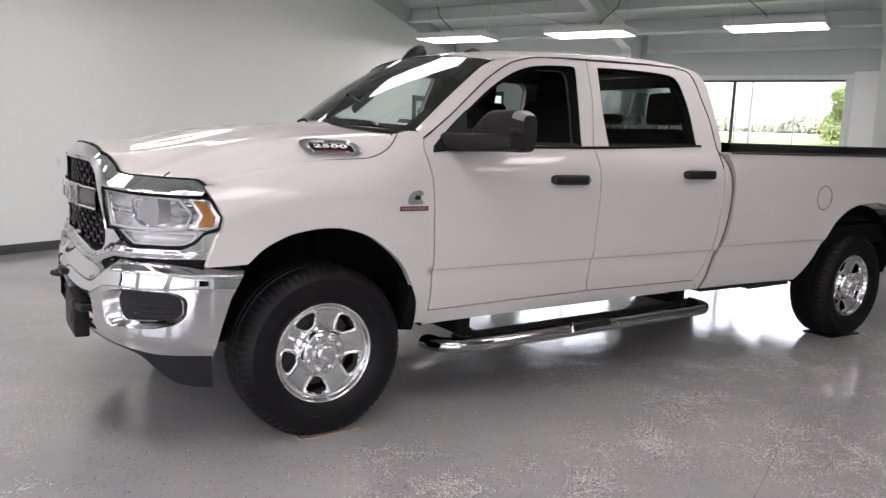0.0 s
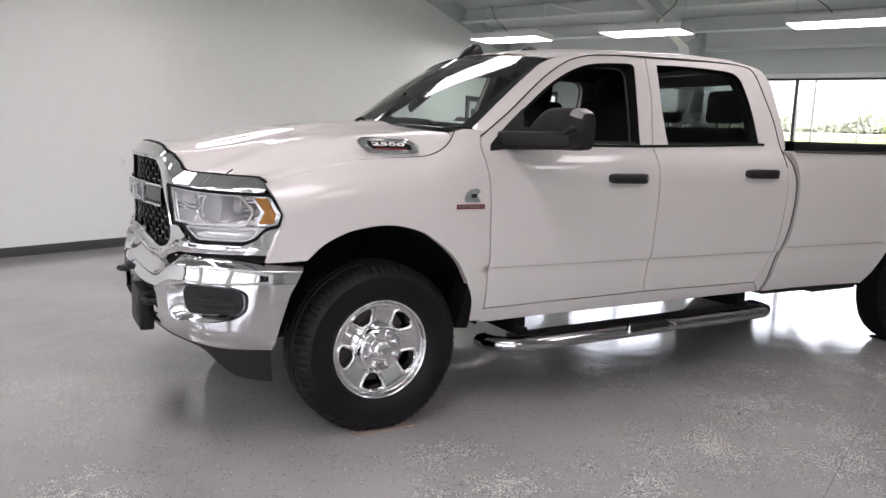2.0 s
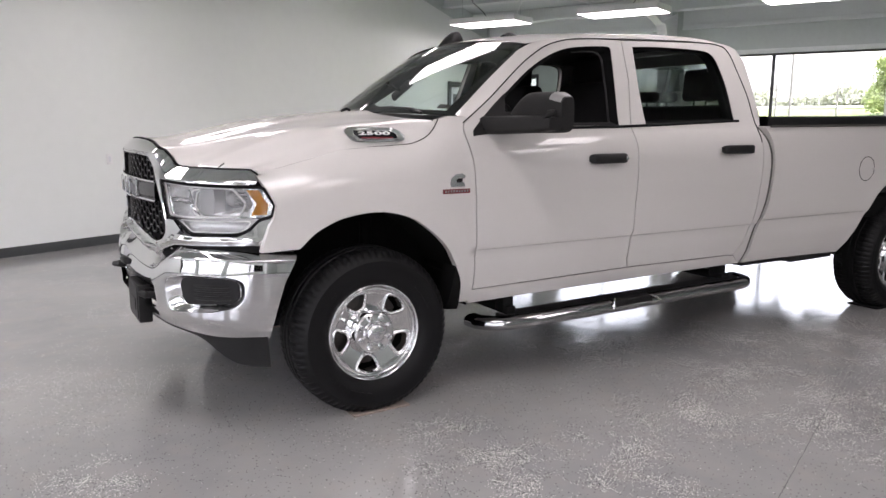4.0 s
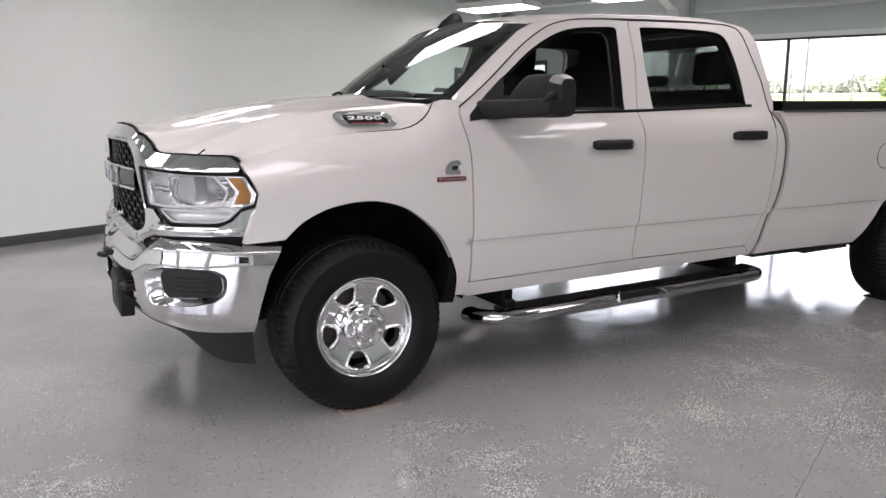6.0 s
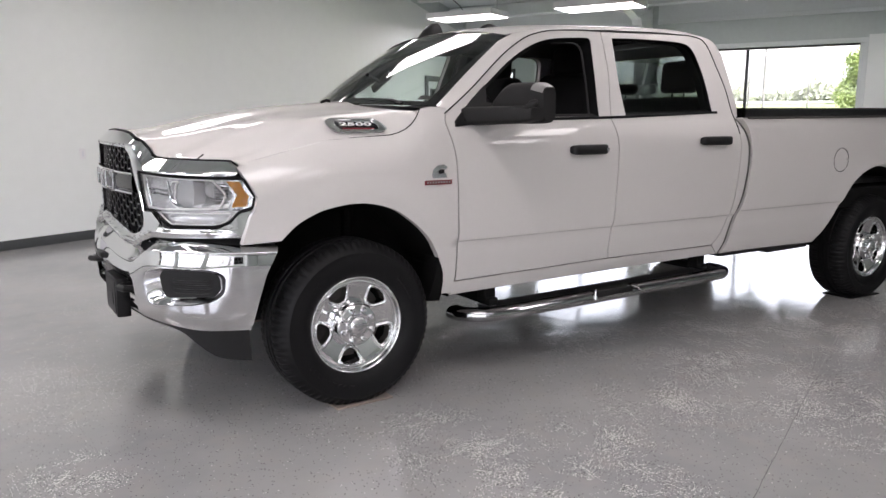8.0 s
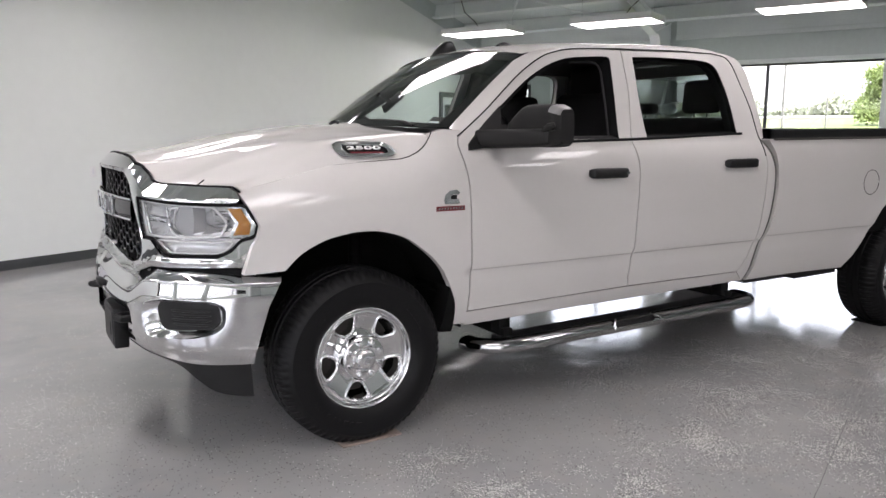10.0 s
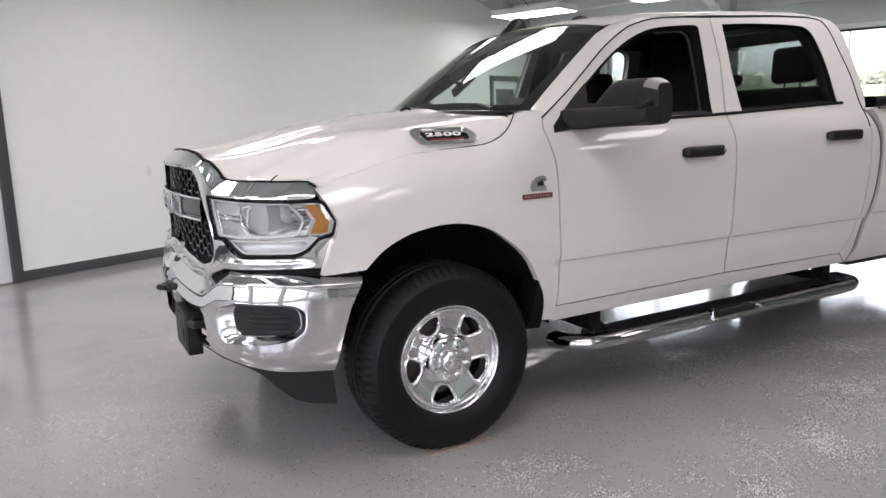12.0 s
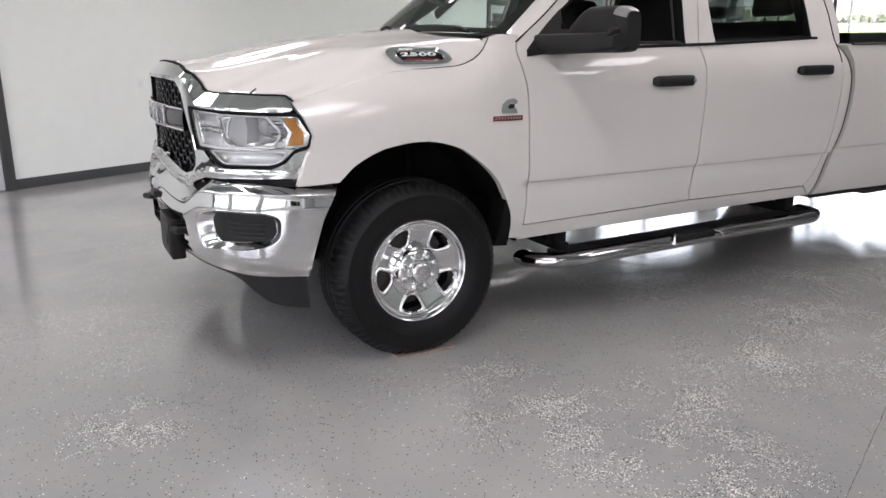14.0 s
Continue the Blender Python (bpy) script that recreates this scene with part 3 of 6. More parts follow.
def ceiling_light(u, v, z=3.0, sway=1):
    """A surface troffer, 1.22 by 0.61 m, hung on wires with a cord."""
    t = empty("ceiling_light", "hanging white rectangular led panel light, switched on", "ceiling light", "ceiling lights")
    t.matrix_basis = ROOM @ pose(u, v, z)
    bm = bmesh.new()
    q = [bm.verts.new((a * w, b * (w + 0.305), z)) for z, w in ((0.004, 0.305), (0.095, 0.300)) for a, b in ((-1, -1), (1, -1), (1, 1), (-1, 1))]
    for f in ((0, 1, 2, 3), (4, 5, 6, 7), (0, 1, 5, 4), (1, 2, 6, 5), (2, 3, 7, 6), (3, 0, 4, 7)):
        bm.faces.new([q[i] for i in f])
    part("housing", bm, HOUSING, t)
    part("diffuser", box_bm(-0.285, 0.285, -0.59, 0.59, -0.002, 0.003), PANEL, t, "glowing white diffuser", smooth=False)
    top = roof_z(u) - z + 0.05
    for s in (-0.55, 0.55):
        tube("hanger_wire", [(0, s, 0.095), (0, s, top)], 0.0025, SILVER, t, n=5)
    tube("cord", [(0.05, sway * y, z) for y, z in ((0.10, 0.092), (0.12, 0.14), (0.18, 0.22), (0.28, 0.30), (0.38, 0.38), (0.44, max(0.47, top)))], 0.007, CORD, t, n=6)
    return t


for v in (3.60, 1.33, -1.23):
    ceiling_light(7.95, v, 2.945, -1 if v == 1.33 else 1)
# extra light out of view, added to brighten the top of the long white wall
ceiling_light(4.9, 2.7, 3.4)
for u in (1.75, -1.35, -4.45):
    for v in (3.1, 0.70, -1.75, -4.2, -6.6):
        ceiling_light(u, v, 3.0)

# ---- the pickup truck: front axle at x = 0, tail towards +x, driver's side towards -y ----
TRUCK = empty("pickup_truck", "white crew-cab pickup truck with chrome bumper, parked on the floor", "pickup truck")

side_profile = curve([(0.40, 0.885), (0.47, 0.922), (0.53, 0.945), (0.60, 0.962), (0.66, 0.971), (0.736, 0.9765), (0.744, 0.988), (0.9, 0.997), (1.05, 1.003), (1.16, 1.003),
                      (1.24, 0.992), (1.30, 0.970), (1.36, 0.935), (1.55, 0.86), (1.75, 0.778), (1.85, 0.733), (1.95, 0.67)])
hood_edge_z = curve([(-0.62, 1.125), (-0.53, 1.146), (-0.47, 1.157), (-0.3, 1.20), (-0.13, 1.243), (0.0, 1.252), (0.2, 1.262), (0.30, 1.285), (0.36, 1.33)])


def smooth01(t):
    t = min(max(t, 0.0), 1.0)
    return t * t * (3 - 2 * t)


def flare(x, z, cx, cz):
    r = math.hypot(x - cx, z - cz)
    return 0.014 * math.exp(-(((r - 0.59) / 0.085) ** 2)) * smooth01((z - 0.45) / 0.25)


def half(x, z):
    """Half the truck's width at a place along its side."""
    w = side_profile(z)
    if x < 0.55:
        zt = hood_edge_z(x)
        k = 1 - smooth01((x + 0.02) / 0.55)
        s = min(max((z - (zt - 0.16)) / 0.16, 0), 1.3)
        base = side_profile(min(z, 1.16))
        w = w * (1 - k) + (base - 0.088 * s * s) * k
        w -= 0.34 * max(0.0, -0.25 - x) ** 2
        w += flare(x, z, 0.02, 0.38) * (1 - smooth01((x - 0.36) / 0.18))
    return w


curve_bed = curve([(0.40, 0.885), (0.47, 0.922), (0.53, 0.945), (0.60, 0.962), (0.66, 0.971), (0.756, 0.9775), (0.764, 0.989), (0.9, 0.997), (1.05, 1.002), (1.2, 1.0), (1.30, 0.99), (1.36, 0.972), (1.42, 0.95)])


def half_bed(x, z):
    return curve_bed(z) + flare(x, z, 4.32, 0.42)


def on_bed(s, off=0.0):
    return lambda x, z: (x, s * (half_bed(x, z) + off), z)


def on_side(s, off=0.0):
    return lambda x, z: (x, s * (half(x, z) + off), z)


roof_crown = curve([(0.95, 1.832), (1.05, 1.858), (1.2, 1.880), (1.5, 1.911), (1.9, 1.932), (2.3, 1.952), (2.5, 1.957), (2.62, 1.942), (2.68, 1.905), (2.708, 1.85)])
roof_edge = curve([(0.95, 1.765), (1.03, 1.787), (1.16, 1.81), (1.31, 1.826), (1.69, 1.845), (2.2, 1.858), (2.5, 1.860), (2.60, 1.850), (2.66, 1.820), (2.708, 1.74)])
roof_half_front = curve([(0.95, 0.675), (1.03, 0.695), (1.16, 0.722), (1.31, 0.742)])


def roof_half(x):
    return roof_half_front(x) if x < 1.31 else side_profile(roof_edge(x)) - 0.001


SEAM_F = [(0.550, 0.47), (0.548, 0.68), (0.537, 0.95), (0.523, 1.14), (0.500, 1.25), (0.487, 1.32), (0.500, 1.362)]
SEAM_M = [(1.600, 0.555), (1.583, 0.607), (1.590, 0.70), (1.596, 0.765), (1.606, 1.08), (1.606, 1.235), (1.592, 1.34), (1.615, 1.42), (1.66, 1.61), (1.68, 1.835)]
SEAM_R = [(2.495, 0.553), (2.545, 0.61), (2.598, 0.717), (2.636, 0.86), (2.650, 0.965), (2.660, 1.12), (2.657, 1.247), (2.650, 1.37), (2.646, 1.50), (2.631, 1.593), (2.610, 1.68), (2.592, 1.765), (2.570, 1.812), (2.53, 1.842), (2.42, 1.856)]
GAP = [(2.597, 0.485), (2.630, 0.565), (2.642, 0.643), (2.695, 0.78), (2.738, 0.891), (2.755, 1.02), (2.757, 1.142), (2.735, 1.24), (2.716, 1.283), (2.675, 1.345)]
ARCH_F = [(0.490, 0.47), (0.478, 0.58), (0.450, 0.65), (0.418, 0.715), (0.335, 0.815), (0.212, 0.908), (0.130, 0.942), (0.050, 0.960), (-0.01, 0.964), (-0.065, 0.962), (-0.130, 0.952), (-0.197, 0.936), (-0.297, 0.888), (-0.370, 0.822)]
ARCH_R = [(3.622, 0.475), (3.69, 0.55), (3.733, 0.623), (3.80, 0.72), (3.901, 0.855), (3.99, 0.925), (4.099, 0.978), (4.24, 1.01), (4.395, 1.018), (4.55, 1.005), (4.70, 0.95), (4.81, 0.855), (4.89, 0.72), (4.94, 0.60), (4.98, 0.50)]
TOP_F = [(1.50, 1.832), (1.31, 1.818), (1.20, 1.797), (1.10, 1.763), (0.955, 1.682), (0.82, 1.585), (0.69, 1.487), (0.58, 1.412)]
WIN_F = [(0.62, 1.345), (1.511, 1.355), (1.552, 1.60), (1.583, 1.775), (1.565, 1.794), (1.45, 1.790), (1.30, 1.776), (1.20, 1.753), (1.095, 1.712), (0.955, 1.635), (0.78, 1.511)]
WIN_R = [(1.715, 1.362), (2.466, 1.387), (2.470, 1.51), (2.466, 1.62), (2.450, 1.71), (2.434, 1.762), (2.402, 1.793), (2.343, 1.808), (2.19, 1.813), (1.956, 1.812), (1.755, 1.803), (1.720, 1.547)]



def smoothed(points, n=5):
    """A round path through the points."""
    p = [Vector(q) for q in points]
    p = [p[0] * 2 - p[1]] + p + [p[-1] * 2 - p[-2]]
    out = []
    for i in range(1, len(p) - 2):
        for k in range(n):
            t = k / n
            q = 0.5 * (2 * p[i] + (p[i + 1] - p[i - 1]) * t + (2 * p[i - 1] - 5 * p[i] + 4 * p[i + 1] - p[i + 2]) * t * t + (3 * p[i] - p[i - 1] - 3 * p[i + 1] + p[i + 2]) * t**3)
            out.append(tuple(q))
    return out + [tuple(p[-2])]


ARCH_F, ARCH_R, GAP, SEAM_R, SEAM_F = (smoothed(q, 3) for q in (ARCH_F, ARCH_R, GAP, SEAM_R, SEAM_F))
TOP_F = smoothed(TOP_F, 3)
WIN_F = WIN_F[:3] + smoothed(WIN_F[3:], 3)
WIN_R = WIN_R[:2] + smoothed(WIN_R[2:-1], 3) + WIN_R[-1:]
DOORS = {}
for s in (-1, 1):
    fender_poly = SEAM_F + [(0.52, 1.395), (0.43, 1.398), (0.368, 1.38), (0.335, 1.335), (0.28, 1.291), (0.2, 1.264), (0.1, 1.257), (0.0, 1.252), (-0.13, 1.243), (-0.22, 1.222), (-0.3, 1.20), (-0.4, 1.174), (-0.47, 1.157), (-0.525, 1.147),
                            (-0.512, 1.118), (-0.483, 1.06), (-0.462, 1.01), (-0.474, 0.955), (-0.492, 0.93), (-0.53, 0.812)] + list(reversed(ARCH_F))
    sheet("fender", fender_poly, on_side(s), PAINT, TRUCK, back=(0, -s * 0.04, 0))
    shift = [(x + 0.007, z) for x, z in SEAM_F[3:]]
    fd = [(0.557, 0.535)] + shift + list(reversed(TOP_F)) + [(x - 0.003, z) for x, z in reversed(SEAM_M)]
    front_door = sheet("front_door", fd, on_side(s), PAINT, TRUCK, holes=[WIN_F], rows=(0.735, 0.740, 0.745), back=(0, -s * 0.05, 0))
    rd = [(x + 0.004, z) for x, z in SEAM_M] + [(2.2, 1.852)] + list(reversed(SEAM_R))
    rear_door = sheet("rear_door", rd, on_side(s), PAINT, TRUCK, holes=[WIN_R], rows=(0.735, 0.740, 0.745), back=(0, -s * 0.05, 0))
    corner = [(x + 0.006, z) for x, z in SEAM_R] + [(x, roof_edge(x) + 0.001) for x in (2.46, 2.50, 2.55, 2.60, 2.63, 2.66, 2.685, 2.70)] + [(2.706, 1.62), (2.712, 1.42), (2.69, 1.36)] + [(x - 0.021, z) for x, z in reversed(GAP)]
    sheet("cab_corner", corner, on_side(s), PAINT, TRUCK, rows=(0.735, 0.740, 0.745), back=(0, -s * 0.06, 0))
    rocker = [(0.5515, 0.455), (1.0, 0.465), (2.0, 0.478), (2.58, 0.485), (2.52, 0.542), (2.46, 0.546), (1.6, 0.548), (0.5535, 0.529)]
    sheet("rocker_panel", rocker, on_side(s, -0.006), PAINT, TRUCK, back=(0, -s * 0.12, 0))
    bed = [(x + 0.022, z) for x, z in GAP] + [(2.70, 1.352), (5.58, 1.378), (5.60, 1.2), (5.60, 0.55), (5.56, 0.50)] + list(reversed(ARCH_R)) + [(3.3, 0.482), (2.9, 0.487)]
    sheet("bed_side", bed, on_bed(s), PAINT, TRUCK, rows=(0.755, 0.760, 0.765), back=(0, -s * 0.06, 0))
    tube("door_gap", [(x - 0.001, s * (half(x, z) - 0.001), z + 0.004) for x, z in [SEAM_F[-1]] + list(reversed(TOP_F)) + [(1.68, 1.840), (2.0, 1.851), (2.2, 1.856), (2.4, 1.855)] + list(reversed(SEAM_R[18:]))], 0.0035, SEAL, TRUCK, n=6)
    tube("hood_gap", [(x, s * (half(x, z) - 0.001), z + 0.002) for x, z in ((0.372, 1.384), (0.36, 1.366), (0.335, 1.335), (0.31, 1.312), (0.28, 1.292), (0.24, 1.275), (0.2, 1.265), (0.1, 1.258), (0.0, 1.253))], [0.0028, 0.0028, 0.0028, 0.0028, 0.0028, 0.0025, 0.002, 0.0014, 0.0008], SEAL, TRUCK, n=6)
    # dark backing that closes the seams, and window glass
    sheet("seam_backing", [(0.50, 0.5), (0.62, 1.34), (2.74, 1.36), (2.64, 0.5)], on_side(s, -0.035), SEAL, TRUCK, step=0.06)
    sheet("gap_seal", [(x - 0.026, z) for x, z in GAP] + [(x + 0.027, z) for x, z in reversed(GAP)], on_side(s, -0.02), GAPMAT, TRUCK)
    if s > 0:
        g = sheet("front_window_glass", WIN_F, on_side(s, -0.018), GLASS, front_door)
        g.visible_shadow = False
    DOORS[s] = (front_door, rear_door)
    g = sheet("rear_window_glass", WIN_R, on_side(s, -0.018), PRIVACY, rear_door)
    g.visible_shadow = False

    def rail(a, b):
        t = b * math.tau
        c, n = math.cos(t), math.sin(t)
        return (2.70 + 2.9 * a, s * (0.925 + 0.065 * math.copysign(abs(c) ** 0.4, c)), 1.381 + 0.026 * a + 0.032 * math.copysign(abs(n) ** 0.5, n))

    tube("rail_strip", [(2.74 + 2.84 * a, s * (half_bed(4.0, 1.345) + 0.004), 1.350 + 0.026 * a) for a in np.linspace(0, 1, 12)], 0.008, GAPMAT, TRUCK, "grey rubber strip under the rail cap", n=6)
    grid("bed_rail_cap", 40, 20, rail, BLACK, TRUCK, "black plastic bed rail cap", closed_v=True)



def nose(y, z):
    """The front face of grille and lamps: upright, with brows that lean back over grille and lamps."""
    w = smooth01((abs(y) - 0.42) / 0.2)
    return lamp_x(abs(y)) + 0.03 * max(0.0, z - 1.04) + 0.9 * ((1 - w) * max(0.0, z - 1.222) + w * max(0.0, z - 1.112))


lamp_x = curve([(0.0, -0.905), (0.15, -0.900), (0.3, -0.884), (0.45, -0.863), (0.53, -0.848), (0.62, -0.823), (0.75, -0.763), (0.85, -0.655), (0.9, -0.57), (0.95, -0.478), (0.97, -0.42)])
BROW = [(0.0, 1.284), (0.2, 1.279), (0.30, 1.271), (0.40, 1.255), (0.48, 1.238), (0.52, 1.212), (0.555, 1.182), (0.59, 1.170), (0.66, 1.166), (0.75, 1.167), (0.83, 1.163), (0.885, 1.161), (0.91, 1.142), (0.928, 1.116)]
hood_lip = curve(BROW + [(0.945, 1.110)])


def hood_crown(x):
    return 1.4103 + 0.1079 * x - 0.0843 * x * x


def hood_at(x, s):
    """The hood's surface at x; s: -1 to 1 across it."""
    sg, s = (1 if s > 0 else -1), abs(s)
    zc, zt = hood_crown(x), hood_edge_z(x)
    ye = half(x, zt) - 0.002
    lift = 0.03 + 0.075 * smooth01((x + 0.65) / 0.7)
    f = curve([(0, 0.0), (0.26, 0.006), (0.36, 0.022), (0.46, 0.032), (0.74, 0.050), (0.86, max(0.056, zc - zt - lift)), (0.945, max(0.066, zc - zt - lift * 0.58)), (1.0, max(0.08, zc - zt))])
    return (x, sg * s * ye, zc - f(s))


def hood_pt(a, b):
    s = 2 * b - 1
    s = math.copysign(abs(s) ** 0.6, s)
    y = abs(s) * 0.91
    lip = hood_lip(y)
    x = (nose(y, lip) + 0.012) * (1 - a) + (0.30 + 0.06 * s * s) * a
    p = hood_at(x, s)
    k = max(0.0, 1 - a / 0.5) ** 2
    return (x, p[1] * (1 - k) + math.copysign(y, s) * k, p[2] * (1 - k) + (lip + 0.004) * k)


grid("hood", 48, 96, hood_pt, PAINT, TRUCK, thick=0.0)

def roof_pt(a, b):
    s = 2 * b - 1
    x0 = 0.97 + 0.062 * s * s
    x = x0 + (2.708 - x0) * a
    k = 1 - abs(s) ** 2.6
    return (x, s * roof_half(x), roof_edge(x) + (roof_crown(x) - roof_edge(x)) * k)


grid("roof", 44, 40, roof_pt, PAINT, TRUCK)


def shield_pt(a, b):
    s = 2 * b - 1
    lo = Vector((0.33 + 0.20 * s * s, 0.805 * s, 1.425 - 0.02 * s * s))
    hi = Vector((0.968 + 0.062 * s * s, 0.695 * s, 1.834 - 0.046 * s * s))
    p = lo.lerp(hi, a)
    n = Vector((-0.54, 0, 0.84)) * 0.02 * math.sin(math.pi * a) * (1 - 0.7 * s * s)
    return p + n


ws = grid("windshield", 20, 32, shield_pt, GLASS, TRUCK, "clear sloped windshield with a sticker")
ws.visible_shadow = False
for s in (-1, 1):
    A = [Vector((x, s * half(x, z), z)) for x, z in reversed(TOP_F[1:])]
    A = [Vector((0.505, s * half(0.505, 1.37), 1.37))] + A

    def pillar(a, b):
        i = a * (len(A) - 1)
        k = min(int(i), len(A) - 2)
        p = A[k].lerp(A[k + 1], i - k)
        q = Vector(shield_pt(a, 0.5 + 0.5 * s))
        if a > 0.9:
            q = q.lerp(Vector((1.13, s * 0.70, 1.815)), (a - 0.9) / 0.1)
        return p.lerp(q, b) + Vector((-0.25, s * 0.55, 0.6)) * 0.011 * math.sin(math.pi * b)

    grid("windshield_pillar", 20, 5, pillar, PAINT, TRUCK)

# cab back with rear window, bed box, tailgate
back_edge = [(-0.90, 0.60), (0.90, 0.60), (0.955, 1.0), (0.955, 1.2), (0.90, 1.36), (0.80, 1.60), (0.745, 1.76), (0.70, 1.84), (-0.70, 1.84), (-0.745, 1.76), (-0.80, 1.60), (-0.90, 1.36), (-0.955, 1.2), (-0.955, 1.0)]
back_hole = rounded([(-0.66, 1.42), (0.66, 1.42), (0.60, 1.76), (-0.60, 1.76)], 0.06)
cab_back = sheet("cab_back", back_edge, lambda y, z: (2.706 - 0.01 * max(0, z - 1.36), y, z), PAINT, TRUCK, holes=[back_hole], step=0.06, back=(-0.05, 0, 0))
g = sheet("back_window_glass", back_hole, lambda y, z: (2.694 - 0.01 * max(0, z - 1.36), y, z), PRIVACY, cab_back, step=0.1)
g.visible_shadow = False
block("bed_floor", 2.80, 5.55, -0.85, 0.85, 0.86, 0.90, BLACK, TRUCK)
block("bed_front_wall", 2.78, 2.82, -0.9, 0.9, 0.86, 1.40, BLACK, TRUCK)
block("tailgate", 5.54, 5.61, -0.88, 0.88, 0.78, 1.39, PAINT, TRUCK, bevel=0.015)


def tyre_pt(a, b):
    """Tyre surface: grooved tread with shoulder blocks, bulged sidewalls; its foot is pressed flat."""
    prof = TYRE_PROFILE[round(b * (len(TYRE_PROFILE) - 1))]
    r, o, kind = prof
    r += 0.008 * smooth01((r - 0.29) / 0.08)
    z = 0.0
    t = a * math.tau
    step = (a * 70) % 1.0
    if kind == 1 and step < 0.3:
        r -= 0.0055
    z = r * math.sin(t)
    return (r * math.cos(t), o, max(z, -0.379))


TYRE_PROFILE = [(0.226, -0.018, 0), (0.233, -0.034, 0), (0.243, -0.044, 0), (0.262, -0.056, 0), (0.285, -0.063, 0), (0.312, -0.066, 0), (0.335, -0.062, 0), (0.340, -0.064, 0), (0.352, -0.056, 0),
                (0.364, -0.044, 1), (0.378, -0.026, 1), (0.386, -0.010, 1), (0.3885, 0.012, 1), (0.3885, 0.038, 1), (0.381, 0.042, 0), (0.381, 0.050, 0), (0.3895, 0.054, 2), (0.390, 0.080, 2), (0.382, 0.084, 0), (0.382, 0.094, 0), (0.390, 0.098, 2),
                (0.390, 0.124, 2), (0.382, 0.128, 0), (0.382, 0.136, 0), (0.3885, 0.140, 1), (0.3885, 0.166, 1), (0.384, 0.19, 1), (0.364, 0.222, 0), (0.312, 0.246, 0), (0.26, 0.235, 0), (0.226, 0.20, 0)]


def wheel(x, y):
    """A chrome-clad steel wheel with five windows, lug nuts, cap and a road tyre."""
    w = empty("wheel", "chrome five-window wheel with a black road tyre")
    w.parent = TRUCK
    w.matrix_basis = pose(x, y, 0.388)
    grid("tyre", 350, len(TYRE_PROFILE) - 1, tyre_pt, TYRE, w, "black rubber tyre", closed_u=True, angle=28)
    for c0, c1, r0, r1 in [(radians(a), radians(a + d), 0.284, 0.303) for a, d in ((212, 3), (217, 4), (223, 3), (228, 5), (235, 3), (240, 4), (246, 4), (252, 3), (258, 5), (20, 4), (26, 3), (31, 5), (38, 4), (44, 3), (130, 4), (136, 5), (143, 3))]:
        bm = bmesh.new()
        q = [bm.verts.new((r * math.cos(c), o, r * math.sin(c))) for o in (-0.0625, -0.0665) for r, c in ((r0, c0), (r0, c1), (r1, c1), (r1, c0))]
        for f in ((0, 1, 2, 3), (4, 5, 6, 7), (0, 1, 5, 4), (1, 2, 6, 5), (2, 3, 7, 6), (3, 0, 4, 7)):
            bm.faces.new([q[i] for i in f])
        part("raised_bar", bm, TYRE, w, smooth=False)
    holes = []
    for k in range(5):
        c = radians(118 + 72 * k)
        q = [(0.124, -0.16), (0.189, -0.30), (0.1985, 0.0), (0.189, 0.30), (0.124, 0.16)]
        holes.append(rounded([(r * math.cos(c + t), r * math.sin(c + t)) for r, t in q], 0.018))
    rims = [np.array(dense(h, 0.006)) for h in holes]
    depth = curve([(0, -0.005), (0.090, -0.004), (0.102, 0.016), (0.115, 0.014), (0.185, -0.004), (0.203, -0.011), (0.211, -0.010), (0.216, -0.016), (0.223, -0.034), (0.2300, -0.037), (0.2325, -0.030)])

    def face(a, b):
        r = math.hypot(a, b)
        e = min(float(np.min(np.hypot(h[:, 0] - a, h[:, 1] - b))) for h in rims)
        t = math.atan2(b, a)
        spoke = min((radians(82 + 72 * k) for k in range(5)), key=lambda c: abs(math.remainder(t - c, math.tau)))
        flat = r * math.cos(math.remainder(t - spoke, math.tau)) * 1.03
        k = smooth01((r - 0.108) / 0.012) * (1 - smooth01((r - 0.190) / 0.012))
        ridge = -0.008 * math.exp(-(((e - 0.0075) / 0.0055) ** 2)) + 0.005 * math.exp(-((e / 0.003) ** 2))
        return (a, depth(r) * (1 - k) + depth(flat) * k + (ridge if 0.106 < r < 0.208 else 0), b)

    circle = [(0.2325 * math.cos(t * math.tau / 96), 0.2325 * math.sin(t * math.tau / 96)) for t in range(96)]
    sheet("rim", circle, face, CHROME, w, "chrome wheel rim", holes=holes, step=0.0048, back=(0, 0.05, 0))
    lathe("barrel", [(0.232, -0.02), (0.222, 0.02), (0.208, 0.06), (0.205, 0.10), (0.20, 0.20), (0.0, 0.20)], UNDER, w)
    lathe("brake_disc", [(0.0, 0.09), (0.18, 0.09), (0.18, 0.11)], GAPMAT, w)
    lathe("hub_cover", [(0.0, -0.040), (0.056, -0.040), (0.061, -0.035), (0.091, -0.032), (0.099, -0.026), (0.105, -0.010), (0.108, 0.024)], CHROME, w, "chrome hub cover", n=48)
    lathe("hub_cap", [(0.0, -0.064), (0.024, -0.062), (0.038, -0.058), (0.045, -0.051), (0.048, -0.039)], CHROME, w, n=32)
    bm = box_bm(-0.012, 0.012, -0.0665, -0.061, -0.018, 0.018, 0.003, 1)
    box_bm(-0.023, 0.023, -0.0655, -0.061, 0.0, 0.009, 0.002, 1, bm)
    part("cap_emblem", bm, SILVER, w)
